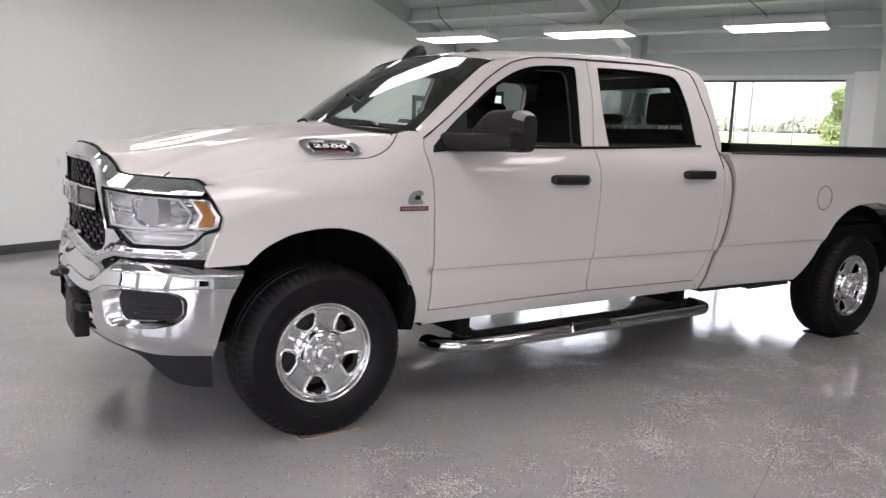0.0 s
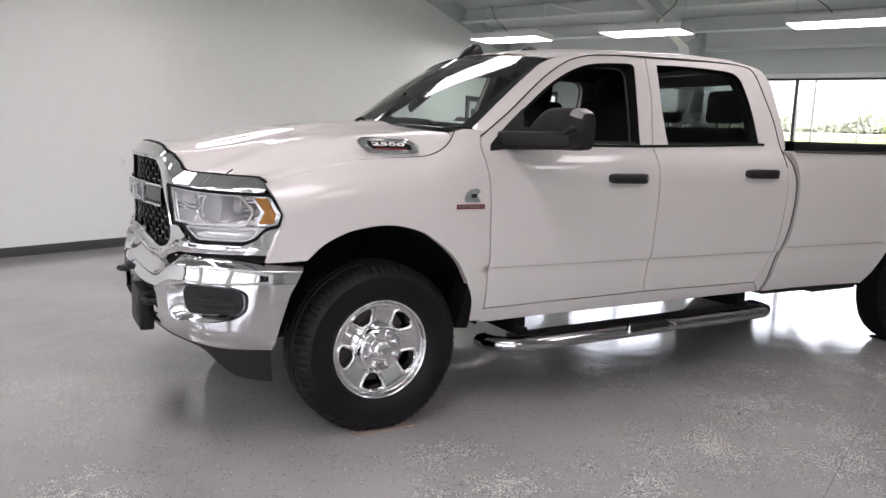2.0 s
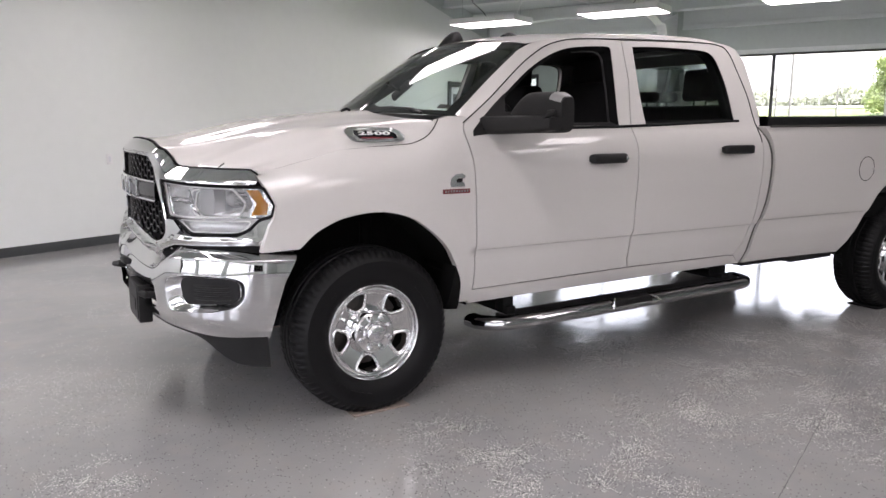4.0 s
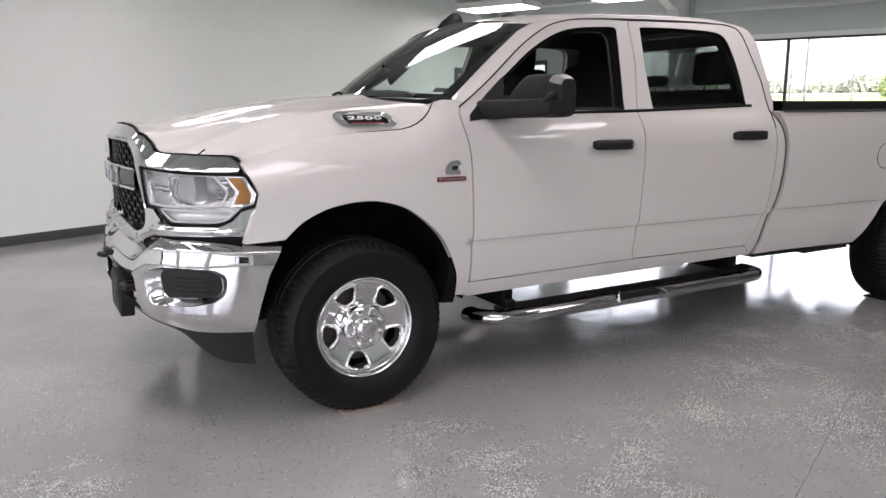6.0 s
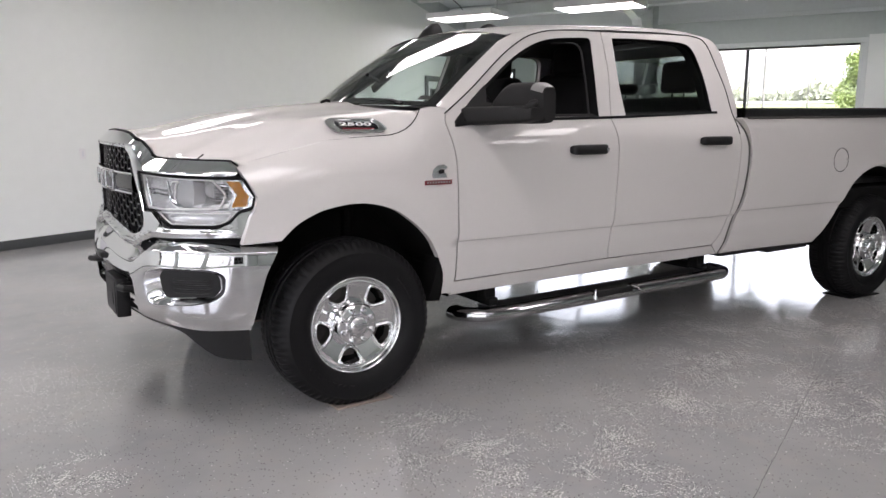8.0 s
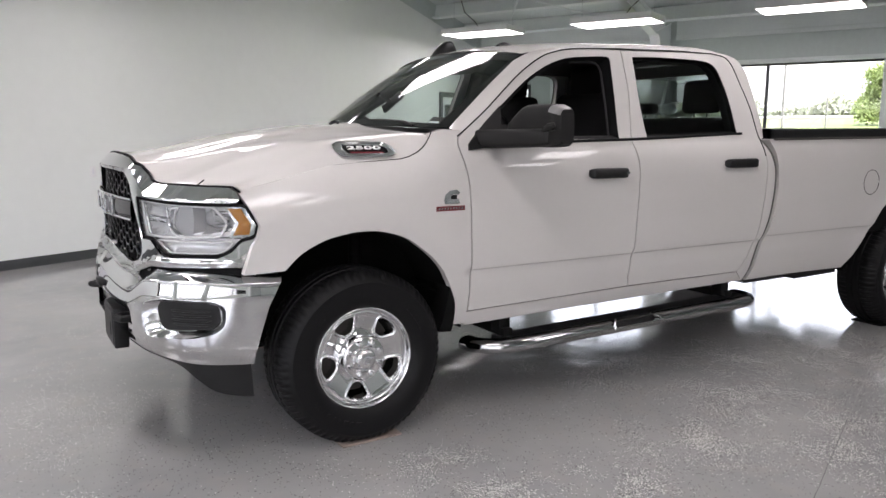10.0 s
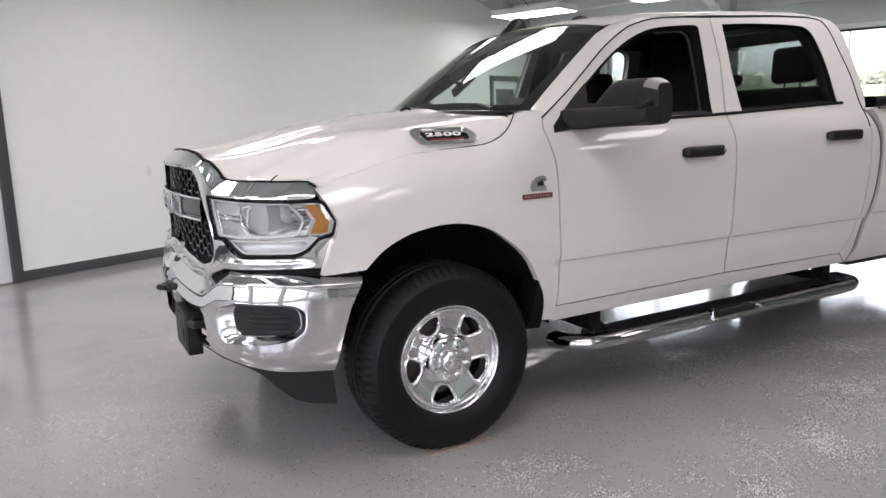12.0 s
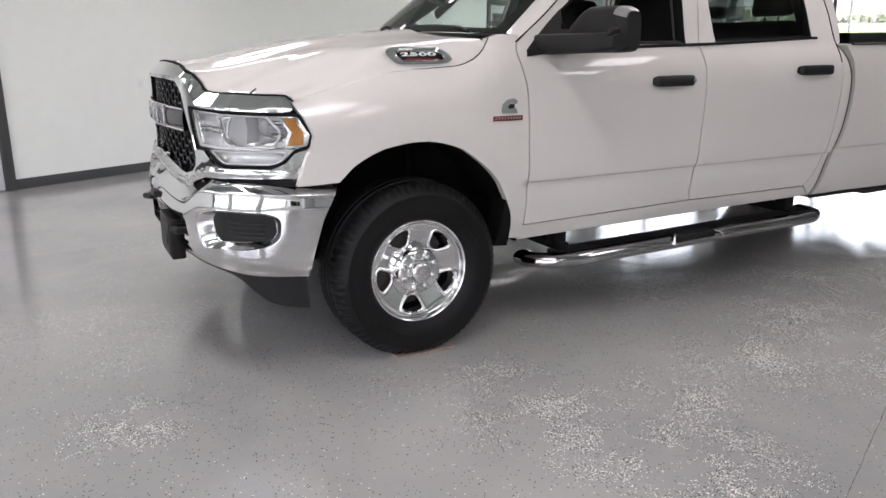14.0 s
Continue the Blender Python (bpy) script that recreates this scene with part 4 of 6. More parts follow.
    for k in range(8):
        t = (k + 0.5) * math.tau / 8
        lathe("lug_nut", [(0.0, -0.056), (0.008, -0.055), (0.011, -0.049), (0.0125, -0.035), (0.0155, -0.0325)], CHROME, w, n=12, centre=(0.077 * math.cos(t), 0, 0.077 * math.sin(t)))
    return w


first = wheel(0.0, -0.935)
for x, y, turn in ((4.30, -0.935, 0), (0.0, 0.935, 180), (4.30, 0.935, 180)):
    copy_thing(first, pose(x, y, 0.388, 0, 0, turn))

# wheel wells and underside
for cx, cz, arch in ((0.0, 0.39, 0.0), (4.30, 0.39, 0.04)):
    for s in (-1, 1):
        def well(a, b):
            t = radians(-8 + 196 * a)
            r = 0.555 + arch
            x, z = cx + r * math.cos(t), max(0.44, cz + 0.01 + (r + 0.005) * math.sin(t))
            edge = min(0.962, half(max(x, -0.45), z) - 0.022) if cx < 1 else min(0.962, half_bed(x, z) - 0.022)
            return (x, s * (edge - 0.07 * smooth01((-x - 0.38) / 0.1) * (cx < 1) - 0.43 * b), z)

        grid("wheel_well", 28, 6, well, UNDER, TRUCK, "black wheel well liner")
        block("well_wall", cx - 0.56, cx + 0.56, s * 0.50, s * 0.52, 0.40, 1.0, UNDER, TRUCK, bevel=0)
    tube("axle", [(cx, -0.72, 0.39), (cx, 0.72, 0.39)], 0.06, UNDER, TRUCK)
    lathe("differential", [(0.0, -0.19), (0.11, -0.16), (0.17, -0.04), (0.17, 0.05), (0.12, 0.15), (0.0, 0.19)], UNDER, TRUCK, centre=(cx, 0.25 if cx < 1 else 0.0, 0.39), axis="X", n=20)
for s in (-1, 1):
    # black plastic piece at the foot of the front arch
    sheet("arch_flap", [(0.440, 0.668), (0.474, 0.648), (0.488, 0.60), (0.492, 0.43), (0.42, 0.437), (0.43, 0.55)], lambda x, z: (x, s * (half(x, z) - 0.002), z), UNDER, TRUCK, "black splash guard", back=(0, -s * 0.12, 0))
    tube("frame_rail", [(-0.75, s * 0.44, 0.55), (0.5, s * 0.44, 0.53), (3.6, s * 0.44, 0.53), (4.0, s * 0.5, 0.66), (4.6, s * 0.5, 0.66), (5.5, s * 0.5, 0.58)], 0.06, UNDER, TRUCK, n=6)
    tube("shock_absorber", [(0.14, s * 0.56, 0.40), (0.16, s * 0.52, 0.88)], 0.035, UNDER, TRUCK)
block("underbody_pan", 0.50, 2.72, -0.90, 0.90, 0.50, 0.60, UNDER, TRUCK, bevel=0.02)
block("engine_pan", -0.72, 0.5, -0.46, 0.46, 0.52, 1.05, UNDER, TRUCK, bevel=0.02)
block("fuel_tank", 2.80, 3.55, -0.80, -0.30, 0.46, 0.72, UNDER, TRUCK, bevel=0.05)
block("bed_underside", 2.78, 5.5, -0.92, 0.92, 0.70, 0.84, UNDER, TRUCK, bevel=0.01)
tube("exhaust_pipe", [(1.0, 0.4, 0.48), (3.4, 0.5, 0.47), (3.8, 0.55, 0.62), (4.8, 0.6, 0.62), (5.3, 0.8, 0.55)], 0.045, UNDER, TRUCK)
lathe("spare_tyre", [(0.0, -0.10), (0.22, -0.11), (0.36, -0.10), (0.395, -0.05), (0.395, 0.05), (0.36, 0.10), (0.0, 0.10)], UNDER, TRUCK, centre=(5.02, 0.0, 0.57), axis="Z", n=36)
block("hitch_bar", 5.40, 5.48, -0.50, 0.50, 0.48, 0.56, UNDER, TRUCK, bevel=0.01)
for s in (-1, 1):
    tube("leaf_spring", [(3.62, s * 0.53, 0.58), (3.9, s * 0.53, 0.50), (4.30, s * 0.53, 0.465), (4.7, s * 0.53, 0.51), (5.12, s * 0.53, 0.60)], 0.035, UNDER, TRUCK, n=6)
    tube("rear_shock", [(4.38, s * 0.46, 0.34), (4.62, s * 0.42, 0.74)], 0.035, UNDER, TRUCK, n=8)
tube("drive_shaft", [(0.9, 0.05, 0.50), (4.2, 0.05, 0.42)], 0.04, UNDER, TRUCK)
for s in (-1, 1):
    sheet("bed_sill", [(2.62, 0.475), (3.60, 0.465), (3.60, 0.44), (3.15, 0.435), (3.10, 0.455), (2.65, 0.455)], lambda x, z: (x, s * 0.90, z), BLACK, TRUCK, step=0.05, back=(0, -s * 0.2, 0))

# ---- front end ----


LAMP = [(0.538, 1.106), (0.70, 1.101), (0.88, 1.092), (0.935, 1.090), (0.955, 1.015), (0.950, 0.962), (0.926, 0.950), (0.904, 0.905), (0.880, 0.884), (0.735, 0.882), (0.712, 0.893), (0.645, 0.945), (0.583, 0.946)]
SURROUND = BROW + [(0.925, 1.104), (0.91, 1.100), (0.88, 1.100), (0.70, 1.109), (0.532, 1.114), (0.528, 1.10), (0.574, 0.938),
                   (0.641, 0.937), (0.706, 0.885), (0.732, 0.873), (0.883, 0.874), (0.911, 0.900), (0.931, 0.940), (0.952, 0.952), (0.962, 0.937), (0.950, 0.838), (0.80, 0.836), (0.66, 0.830), (0.58, 0.805), (0.50, 0.775), (0.40, 0.772), (0.30, 0.785), (0.15, 0.815), (0.0, 0.838)]
HALF_OPEN = [(0.20, 1.214), (0.37, 1.208), (0.43, 1.172), (0.468, 1.105), (0.505, 1.04), (0.533, 0.985), (0.556, 0.92), (0.554, 0.875), (0.515, 0.838), (0.43, 0.818), (0.32, 0.835), (0.20, 0.857), (0.06, 0.880)]
OPENING = rounded(HALF_OPEN + [(-y, z) for y, z in reversed(HALF_OPEN)], 0.02)


def inwards(depth):
    """Folds the rims of front panels back into the truck, straight at its middle and sideways at its corners."""
    def fn(p):
        k = smooth01((abs(p.y) - 0.5) / 0.45)
        return Vector((depth * (1 - 0.85 * k), -math.copysign(depth * k, p.y), 0))
    return fn


def pillow(y, z):
    """Rounds the chrome surround outwards between its rims."""
    e = 1.0
    for py, pz in OPEN_DENSE:
        e = min(e, math.hypot(py - abs(y), pz - z))
    return -0.008 * math.sin(min(e, 0.022) / 0.022 * math.pi / 2)


def ledge(y, z):
    """A step that stands out along the foot of the chrome surround."""
    k = 1 - smooth01((abs(y) - 0.86) / 0.07)
    d = z - surround_low(abs(y))
    return k * (0.022 * smooth01((0.034 - d) / 0.008) - 0.012 * smooth01((0.022 - d) / 0.02))


surround_low = curve([(0.0, 0.838), (0.15, 0.815), (0.30, 0.785), (0.40, 0.772), (0.50, 0.775), (0.58, 0.805), (0.66, 0.830), (0.80, 0.836), (0.96, 0.838)])


OPEN_DENSE = [p for p in dense(OPENING, 0.005) if p[0] >= 0]
grille = empty("grille", "chrome-framed black honeycomb grille")
grille.parent = TRUCK
whole = SURROUND + [(-y, z) for y, z in reversed(SURROUND[1:-1])]
sheet("grille_surround", whole, lambda y, z: (nose(y, z) + pillow(y, z) - ledge(y, z), y, z), CHROME, grille, "chrome grille surround", holes=[OPENING], step=0.014, back=inwards(0.05), angle=45)
sheet("grille_back", OPENING, lambda y, z: (nose(y, z) + 0.09, y, z), BLACK, grille, step=0.08)


def gap_filler(a, b):
    """Dark rubber between the foot of the grille surround and the bumper's top."""
    y = (2 * a - 1) * 0.985
    w = abs(y)
    p = Vector(bumper_at(math.copysign(bump_q(w), y), bump_top(w) - bump_crease(w)))
    q = Vector((nose(w, 0.82) + 0.012, y, max(0.80, bump_top(w) + 0.018)))
    return p.lerp(q, b) + Vector((0.004, 0, -0.004 + 0.010 * math.sin(math.pi * b)))


bm = bmesh.new()
HEX = 0.033
for row in range(-2, 16):
    for col in range(-14, 15):
        cy, cz = col * HEX * 1.5, 0.80 + row * HEX * 1.732 * 0.9 + (HEX * 0.866 * 0.9 if col % 2 else 0)
        for k in range(3):
            p = [(cy + HEX * math.cos(radians(60 * (k + j))), cz + HEX * 0.9 * math.sin(radians(60 * (k + j)))) for j in (0, 1)]
            if all(inside(q, OPENING) for q in p):
                tube_bm([(nose(y, z) + 0.030, y, z) for y, z in p], 0.0078, 6, bm)
part("honeycomb_mesh", bm, BLACK_GLOSS, grille, "gloss black honeycomb mesh")


def bar(a, b):
    y = (2 * a - 1) * 0.475
    t = b * math.tau
    c, n = math.cos(t), math.sin(t)
    return (nose(y, 1.04) + 0.012 - 0.022 * math.copysign(abs(c) ** 0.5, c), y, 1.050 + 0.042 * math.copysign(abs(n) ** 0.6, n))


grid("cross_bar", 30, 20, bar, BLACK_GLOSS, grille, "gloss black cross bar", closed_v=True)
for z in (1.094, 1.006):
    tube("bar_trim", [(nose(y, 1.04) - 0.005, y, z) for y in np.linspace(-0.475, 0.475, 21)], 0.007, CHROME, grille, n=8)
# plain chrome blocks on the cross bar
for y0 in (-0.17, 0.0, 0.17):
    xf = nose(y0, 1.05)
    bm = box_bm(xf - 0.012, xf + 0.018, y0 - 0.065, y0 - 0.040, 1.008, 1.092, 0.004, 1)
    box_bm(xf - 0.012, xf + 0.018, y0 + 0.040, y0 + 0.065, 1.008, 1.092, 0.004, 1, bm)
    box_bm(xf - 0.011, xf + 0.018, y0 - 0.041, y0 + 0.041, 1.062, 1.090, 0.004, 1, bm)
    part("emblem_block", bm, CHROME_SOFT, grille, "chrome emblem block")

for s in (-1, 1):
    lamp = empty("headlamp", "clear headlamp with chrome reflectors and an amber end")
    lamp.parent = TRUCK

    def at(dx, push=0.0):
        return lambda y, z: (nose(y, z) + dx, s * (y - push), z)

    loop = dense(rounded(LAMP, 0.012), 0.012)
    tube("gasket", [(nose(y, z) + 0.004, s * y, z) for y, z in loop + loop[:2]], 0.0070, SEAL, lamp, "black rubber gasket", n=8)

    # bowl: deeper in the middle of each chamber
    def bowl(y, z):
        d = 0.0
        for oy, oz, ry, rz, k in ((0.645, 1.025, 0.075, 0.070, 0.08), (0.835, 1.030, 0.060, 0.058, 0.10), (0.80, 0.915, 0.095, 0.028, 0.05)):
            q = ((y - oy) / ry) ** 2 + ((z - oz) / rz) ** 2
            if q < 1:
                d = max(d, k * math.sqrt(1 - q))
        return (nose(y, z) + 0.032 + d, s * (y - 0.01 - d * 0.35), z)

    sheet("reflector", LAMP, bowl, LAMP_GREY, lamp, "bright chrome reflector", step=0.012, back=(0.06, 0, 0), angle=30)
    lathe("bulb_shield", [(0.0, -0.022), (0.012, -0.020), (0.018, -0.010), (0.019, 0.03)], LAMP_GREY, lamp, "bright bulb shield", n=20, centre=(nose(0.66, 1.025) + 0.075, s * 0.64, 1.025), axis="X")
    lathe("projector", [(0.0, -0.016), (0.012, -0.014), (0.022, -0.008), (0.029, 0.002), (0.031, 0.010), (0.036, 0.012), (0.038, 0.03)], PROJECTOR, lamp, "round grey projector lens", n=28, centre=(nose(0.835, 1.035) + 0.055, s * 0.82, 1.035), axis="X")
    sheet("divider", rounded([(0.722, 1.088), (0.800, 1.085), (0.806, 1.03), (0.800, 0.966), (0.740, 0.966), (0.722, 0.990)], 0.008), at(0.034, 0.004), LAMP_PALE, lamp, "smooth pale grey inner panel", step=0.02, back=(0.05, 0, 0))
    for k in range(7):
        z = 0.985 + 0.013 * k
        tube("fin", [(nose(y, z) + 0.040 - 0.16 * (y - 0.86), s * (y - 0.006), z) for y in (0.858, 0.874, 0.889)], 0.0035, CHROME, lamp, n=6)
    # inner chrome bars
    for pts in ([(0.568, 1.086), (0.602, 0.962)], [(0.59, 1.035), (0.655, 1.035), (0.74, 1.03)], [(0.59, 1.018), (0.655, 1.018), (0.74, 1.014)], [(0.72, 1.075), (0.73, 1.0), (0.78, 0.965), (0.87, 0.955)], [(0.592, 0.953), (0.705, 0.952), (0.80, 0.956), (0.92, 0.958)],
                [(0.655, 0.942), (0.720, 0.896), (0.74, 0.888), (0.875, 0.889), (0.896, 0.906)], [(0.555, 1.098), (0.70, 1.093), (0.88, 1.085)]):
        ps = dense(pts, 0.012)[: -max(1, round(math.hypot(pts[-1][0] - pts[0][0], pts[-1][1] - pts[0][1]) / 0.012))] + [pts[-1]]
        tube("chrome_bar", [(nose(y, z) + 0.020, s * (y - 0.006), z) for y, z in ps], 0.0055, CHROME, lamp, n=8)
    pipe = dense(rounded([(0.548, 1.097), (0.70, 1.092), (0.868, 1.083), (0.895, 1.02), (0.882, 0.962), (0.80, 0.958), (0.715, 0.953), (0.592, 0.955)], 0.012), 0.012)
    tube("light_pipe", [(nose(y, z) + 0.012, s * (y - 0.006), z) for y, z in pipe + pipe[:1]], 0.0052, PIPE, lamp, "frosted white light pipe", n=8)
    pipe = dense(rounded([(0.775, 0.944), (0.752, 0.958), (0.726, 0.975), (0.712, 1.0), (0.712, 1.05), (0.726, 1.072), (0.76, 1.075), (0.745, 1.06), (0.735, 1.0)], 0.01), 0.012)
    tube("light_pipe", [(nose(y, z) + 0.030, s * (y - 0.006), z) for y, z in pipe + pipe[:1]], 0.0042, PIPE, lamp, n=8)
    pipe = dense(rounded([(0.662, 0.938), (0.905, 0.942), (0.892, 0.906), (0.878, 0.893), (0.738, 0.891), (0.722, 0.898)], 0.01), 0.012)
    tube("light_pipe", [(nose(y, z) + 0.014, s * (y - 0.006), z) for y, z in pipe + pipe[:1]], 0.0038, PIPE, lamp, n=8)
    amb = [(0.899, 1.078), (0.925, 1.078), (0.943, 1.015), (0.940, 0.972), (0.909, 0.968), (0.922, 1.02)]
    sheet("amber_marker", amb, at(0.004, 0.003), AMBER, lamp, "amber side marker", step=0.012, back=(0.02, -s * 0.01, 0))
    sheet("marker_bezel", [(0.888, 1.086), (0.931, 1.086), (0.951, 1.015), (0.947, 0.962), (0.899, 0.958), (0.912, 1.02)], at(0.009, 0.004), CHROME, lamp, holes=[amb], step=0.012, back=(0.02, -s * 0.01, 0))
    g = sheet("lens", LAMP, at(0.0), LENS, lamp, "clear lamp lens", step=0.02)
    g.visible_shadow = False

# bumper: its plan (half width, x), top edge, shoulder crease and lower edge by half width
PLAN = [(0.0, -0.945), (0.15, -0.939), (0.3, -0.925), (0.45, -0.906), (0.55, -0.893), (0.62, -0.879), (0.70, -0.856), (0.78, -0.818), (0.846, -0.768), (0.891, -0.716), (0.922, -0.667), (0.949, -0.608), (0.972, -0.548), (0.991, -0.48), (1.003, -0.415), (1.008, -0.375)]
plan_x = curve(PLAN)
span = np.linspace(0, 1.008, 400)
arc = np.concatenate([[0], np.cumsum(np.hypot(np.diff(span), np.diff([plan_x(y) for y in span])))])
bump_q = lambda y: float(np.interp(y, span, arc))
bump_x = curve([(bump_q(y), x) for y, x in PLAN])
bump_y = curve([(bump_q(y), y) for y, x in PLAN])
bump_top = curve([(0.0, 0.835), (0.26, 0.812), (0.45, 0.778), (0.545, 0.752), (0.634, 0.794), (0.70, 0.820), (0.85, 0.822), (0.95, 0.814), (1.008, 0.805)])
bump_crease = curve([(0.0, 0.752), (0.22, 0.722), (0.43, 0.706), (0.53, 0.716), (0.62, 0.752), (0.68, 0.776), (0.75, 0.784), (0.866, 0.788), (1.008, 0.778)])
bump_low = curve([(0.0, 0.466), (0.65, 0.454), (0.80, 0.446), (0.90, 0.434), (1.008, 0.428)])


def bumper_at(q, s):
    """q: metres along the bumper from its middle; s: height over its shoulder crease."""
    sg, q = (1 if q > 0 else -1), abs(q)
    y = bump_y(q)
    zc = bump_crease(y)
    z = zc + s
    if s >= 0:
        off = 0.055 * s / max(0.01, bump_top(y) - zc)
    else:
        e = max(0.0, z - bump_low(y))
        off = -0.012 * smooth01(-s / 0.07) * (1 - 0.7 * smooth01((y - 0.85) / 0.12)) + 0.036 * max(0.0, 1 - e / 0.09) ** 2 + 0.24 * max(0.0, -s - 0.05) ** 2
    n = Vector((-1, 0, 0))
    if q > 0.012:
        n = Vector((bump_y(q - 0.012) - bump_y(q + 0.012), bump_x(q + 0.012) - bump_x(q - 0.012), 0)).normalized()
    p = Vector((bump_x(q), y, 0)) - n * off
    return (p.x, sg * p.y, z)


def on_bumper(points, sg=1):
    """Half widths and heights as places along the bumper's face."""
    return [(sg * bump_q(y), z - bump_crease(y)) for y, z in points]


half_top = [(float(y), bump_top(y)) for y in np.linspace(0, 1.008, 50)]
half_low = [(float(y), bump_low(y)) for y in np.linspace(0.984, 0.0, 46)]
outline = on_bumper(half_top[1:] + [(0.999, 0.68), (0.992, 0.56)] + half_low[:-1])
outline = outline + [(0.0, bump_low(0) - bump_crease(0))] + [(-q, s) for q, s in reversed(outline)] + [(0.0, bump_top(0) - bump_crease(0))]
FOG_RIM = [(0.655, 0.650), (0.690, 0.690), (0.79, 0.718), (0.935, 0.710), (0.955, 0.685), (0.952, 0.605), (0.932, 0.570), (0.885, 0.553), (0.70, 0.538), (0.664, 0.560)]
FOG_COVER = [(0.724, 0.668), (0.752, 0.695), (0.910, 0.698), (0.931, 0.680), (0.933, 0.612), (0.914, 0.587), (0.758, 0.574), (0.736, 0.596)]
INTAKE = [(0.50, 0.660), (0.545, 0.630), (0.562, 0.560), (0.545, 0.532), (0.50, 0.522), (0.2, 0.528), (0.0, 0.530)]
intake = on_bumper(INTAKE) + on_bumper(INTAKE[:-1], -1)[::-1] + on_bumper([(0.3, 0.655)], -1) + on_bumper([(0.0, 0.660), (0.3, 0.655)])
fogs = {sg: rounded(on_bumper(FOG_RIM, sg), 0.03) for sg in (1, -1)}
bumper = sheet("front_bumper", outline, bumper_at, CHROME, TRUCK, "chrome front bumper", holes=[fogs[1], fogs[-1], intake], step=0.014, back=inwards(0.025), rows=(-0.003, 0.0, 0.003))


def inset(dx):
    def fn(q, s):
        p = bumper_at(q, s)
        k = min(abs(p[1]) / 0.94, 1.0)
        return (p[0] + dx * (1 - 0.25 * k), p[1] - math.copysign(dx * 0.55 * k, q), p[2])
    return fn


def radial(poly, c, t):
    """The place where a ray from c at the angle t leaves a polygon."""
    d = Vector((math.cos(t), math.sin(t)))
    best = 0.0
    for a, b in zip(poly, poly[1:] + poly[:1]):
        e, f = Vector(b) - Vector(a), Vector(a) - Vector(c)
        den = d.x * e.y - d.y * e.x
        if abs(den) > 1e-9:
            r, k = (f.x * e.y - f.y * e.x) / den, (f.x * d.y - f.y * d.x) / den
            if r > 0 and -1e-6 <= k <= 1 + 1e-6:
                best = max(best, r)
    return (c[0] + d.x * best, c[1] + d.y * best)


for sg in (1, -1):
    cover = rounded(on_bumper(FOG_COVER, sg), 0.02)
    mid = on_bumper([(0.845, 0.635)], sg)[0]
    ends = [(radial(fogs[sg], mid, k * math.tau / 96), radial(cover, mid, k * math.tau / 96)) for k in range(96)]

    def bezel(a, b):
        o, i = ends[round(a * 96) % 96]
        k = smooth01(b) * 0.5 + b * 0.5
        return inset(-0.004 * math.sin(min(1, b * 5) * math.pi) + 0.046 * k)(o[0] + (i[0] - o[0]) * b, o[1] + (i[1] - o[1]) * b)

    grid("fog_bezel", 96, 10, bezel, CHROME, bumper, "chrome bezel", closed_u=True, angle=60)
    sheet("fog_cover", cover, inset(0.044), BLACK, bumper, "ribbed black plastic blank", step=0.03)
    for z in (0.606, 0.625, 0.644, 0.663):
        tube("rib", [Vector(inset(0.042)(*on_bumper([(y, z)], sg)[0])) for y in np.linspace(0.80, 0.915, 12)], [0.002] + [0.0055] * 10 + [0.002], BLACK, bumper, n=8)
    # shallow square sensor over the fog blank
    sheet("parking_sensor", rounded(on_bumper([(0.872, 0.748), (0.899, 0.748), (0.899, 0.772), (0.872, 0.772)], sg), 0.006), inset(-0.002), CHROME_SOFT, bumper, "small square parking sensor", step=0.02, back=(0.006, 0, 0))
sheet("lower_grille", intake, inset(0.055), BLACK, bumper, "black lower grille", step=0.06)
bm = bmesh.new()
for i in range(-22, 23):
    y = i * 0.024
    for z in (0.54, 0.57, 0.60, 0.63):
        a, b = (on_bumper([(abs(v), h)], 1 if v >= 0 else -1)[0] for v, h in ((y - 0.012, z), (y + 0.012, z + 0.03)))
        c, d = (on_bumper([(abs(v), h)], 1 if v >= 0 else -1)[0] for v, h in ((y - 0.012, z + 0.03), (y + 0.012, z)))
        tube_bm([inset(0.040)(*a), inset(0.040)(*b)], 0.0032, 5, bm)
        tube_bm([inset(0.040)(*c), inset(0.040)(*d)], 0.0032, 5, bm)
part("lower_mesh", bm, BLACK_GLOSS, bumper)
for s in (-1, 1):
    hook = [(-0.86, s * 0.40, 0.575), (-0.925, s * 0.41, 0.578), (-0.945, s * 0.44, 0.578), (-0.93, s * 0.475, 0.576), (-0.86, s * 0.48, 0.573)]
    tube("tow_hook", hook, 0.016, BLACK, bumper, "black steel tow hook", n=10)
grid("bumper_gasket", 90, 4, gap_filler, SEAL, TRUCK, "black rubber strip over the bumper")


def valance(a, b):
    y = (2 * a - 1) * 0.978
    w = abs(y)
    low = curve([(0, 0.436), (0.6, 0.434), (0.76, 0.426), (0.82, 0.404), (0.87, 0.358), (0.91, 0.314), (0.95, 0.290), (0.98, 0.282)])(w)
    z0 = bump_low(w) + 0.012
    p = Vector(bumper_at(math.copysign(bump_q(w), y), z0 - bump_crease(w)))
    return (p.x + 0.016 + 0.012 * b, p.y * (0.985 - 0.012 * b), z0 * (1 - b) + low * b)


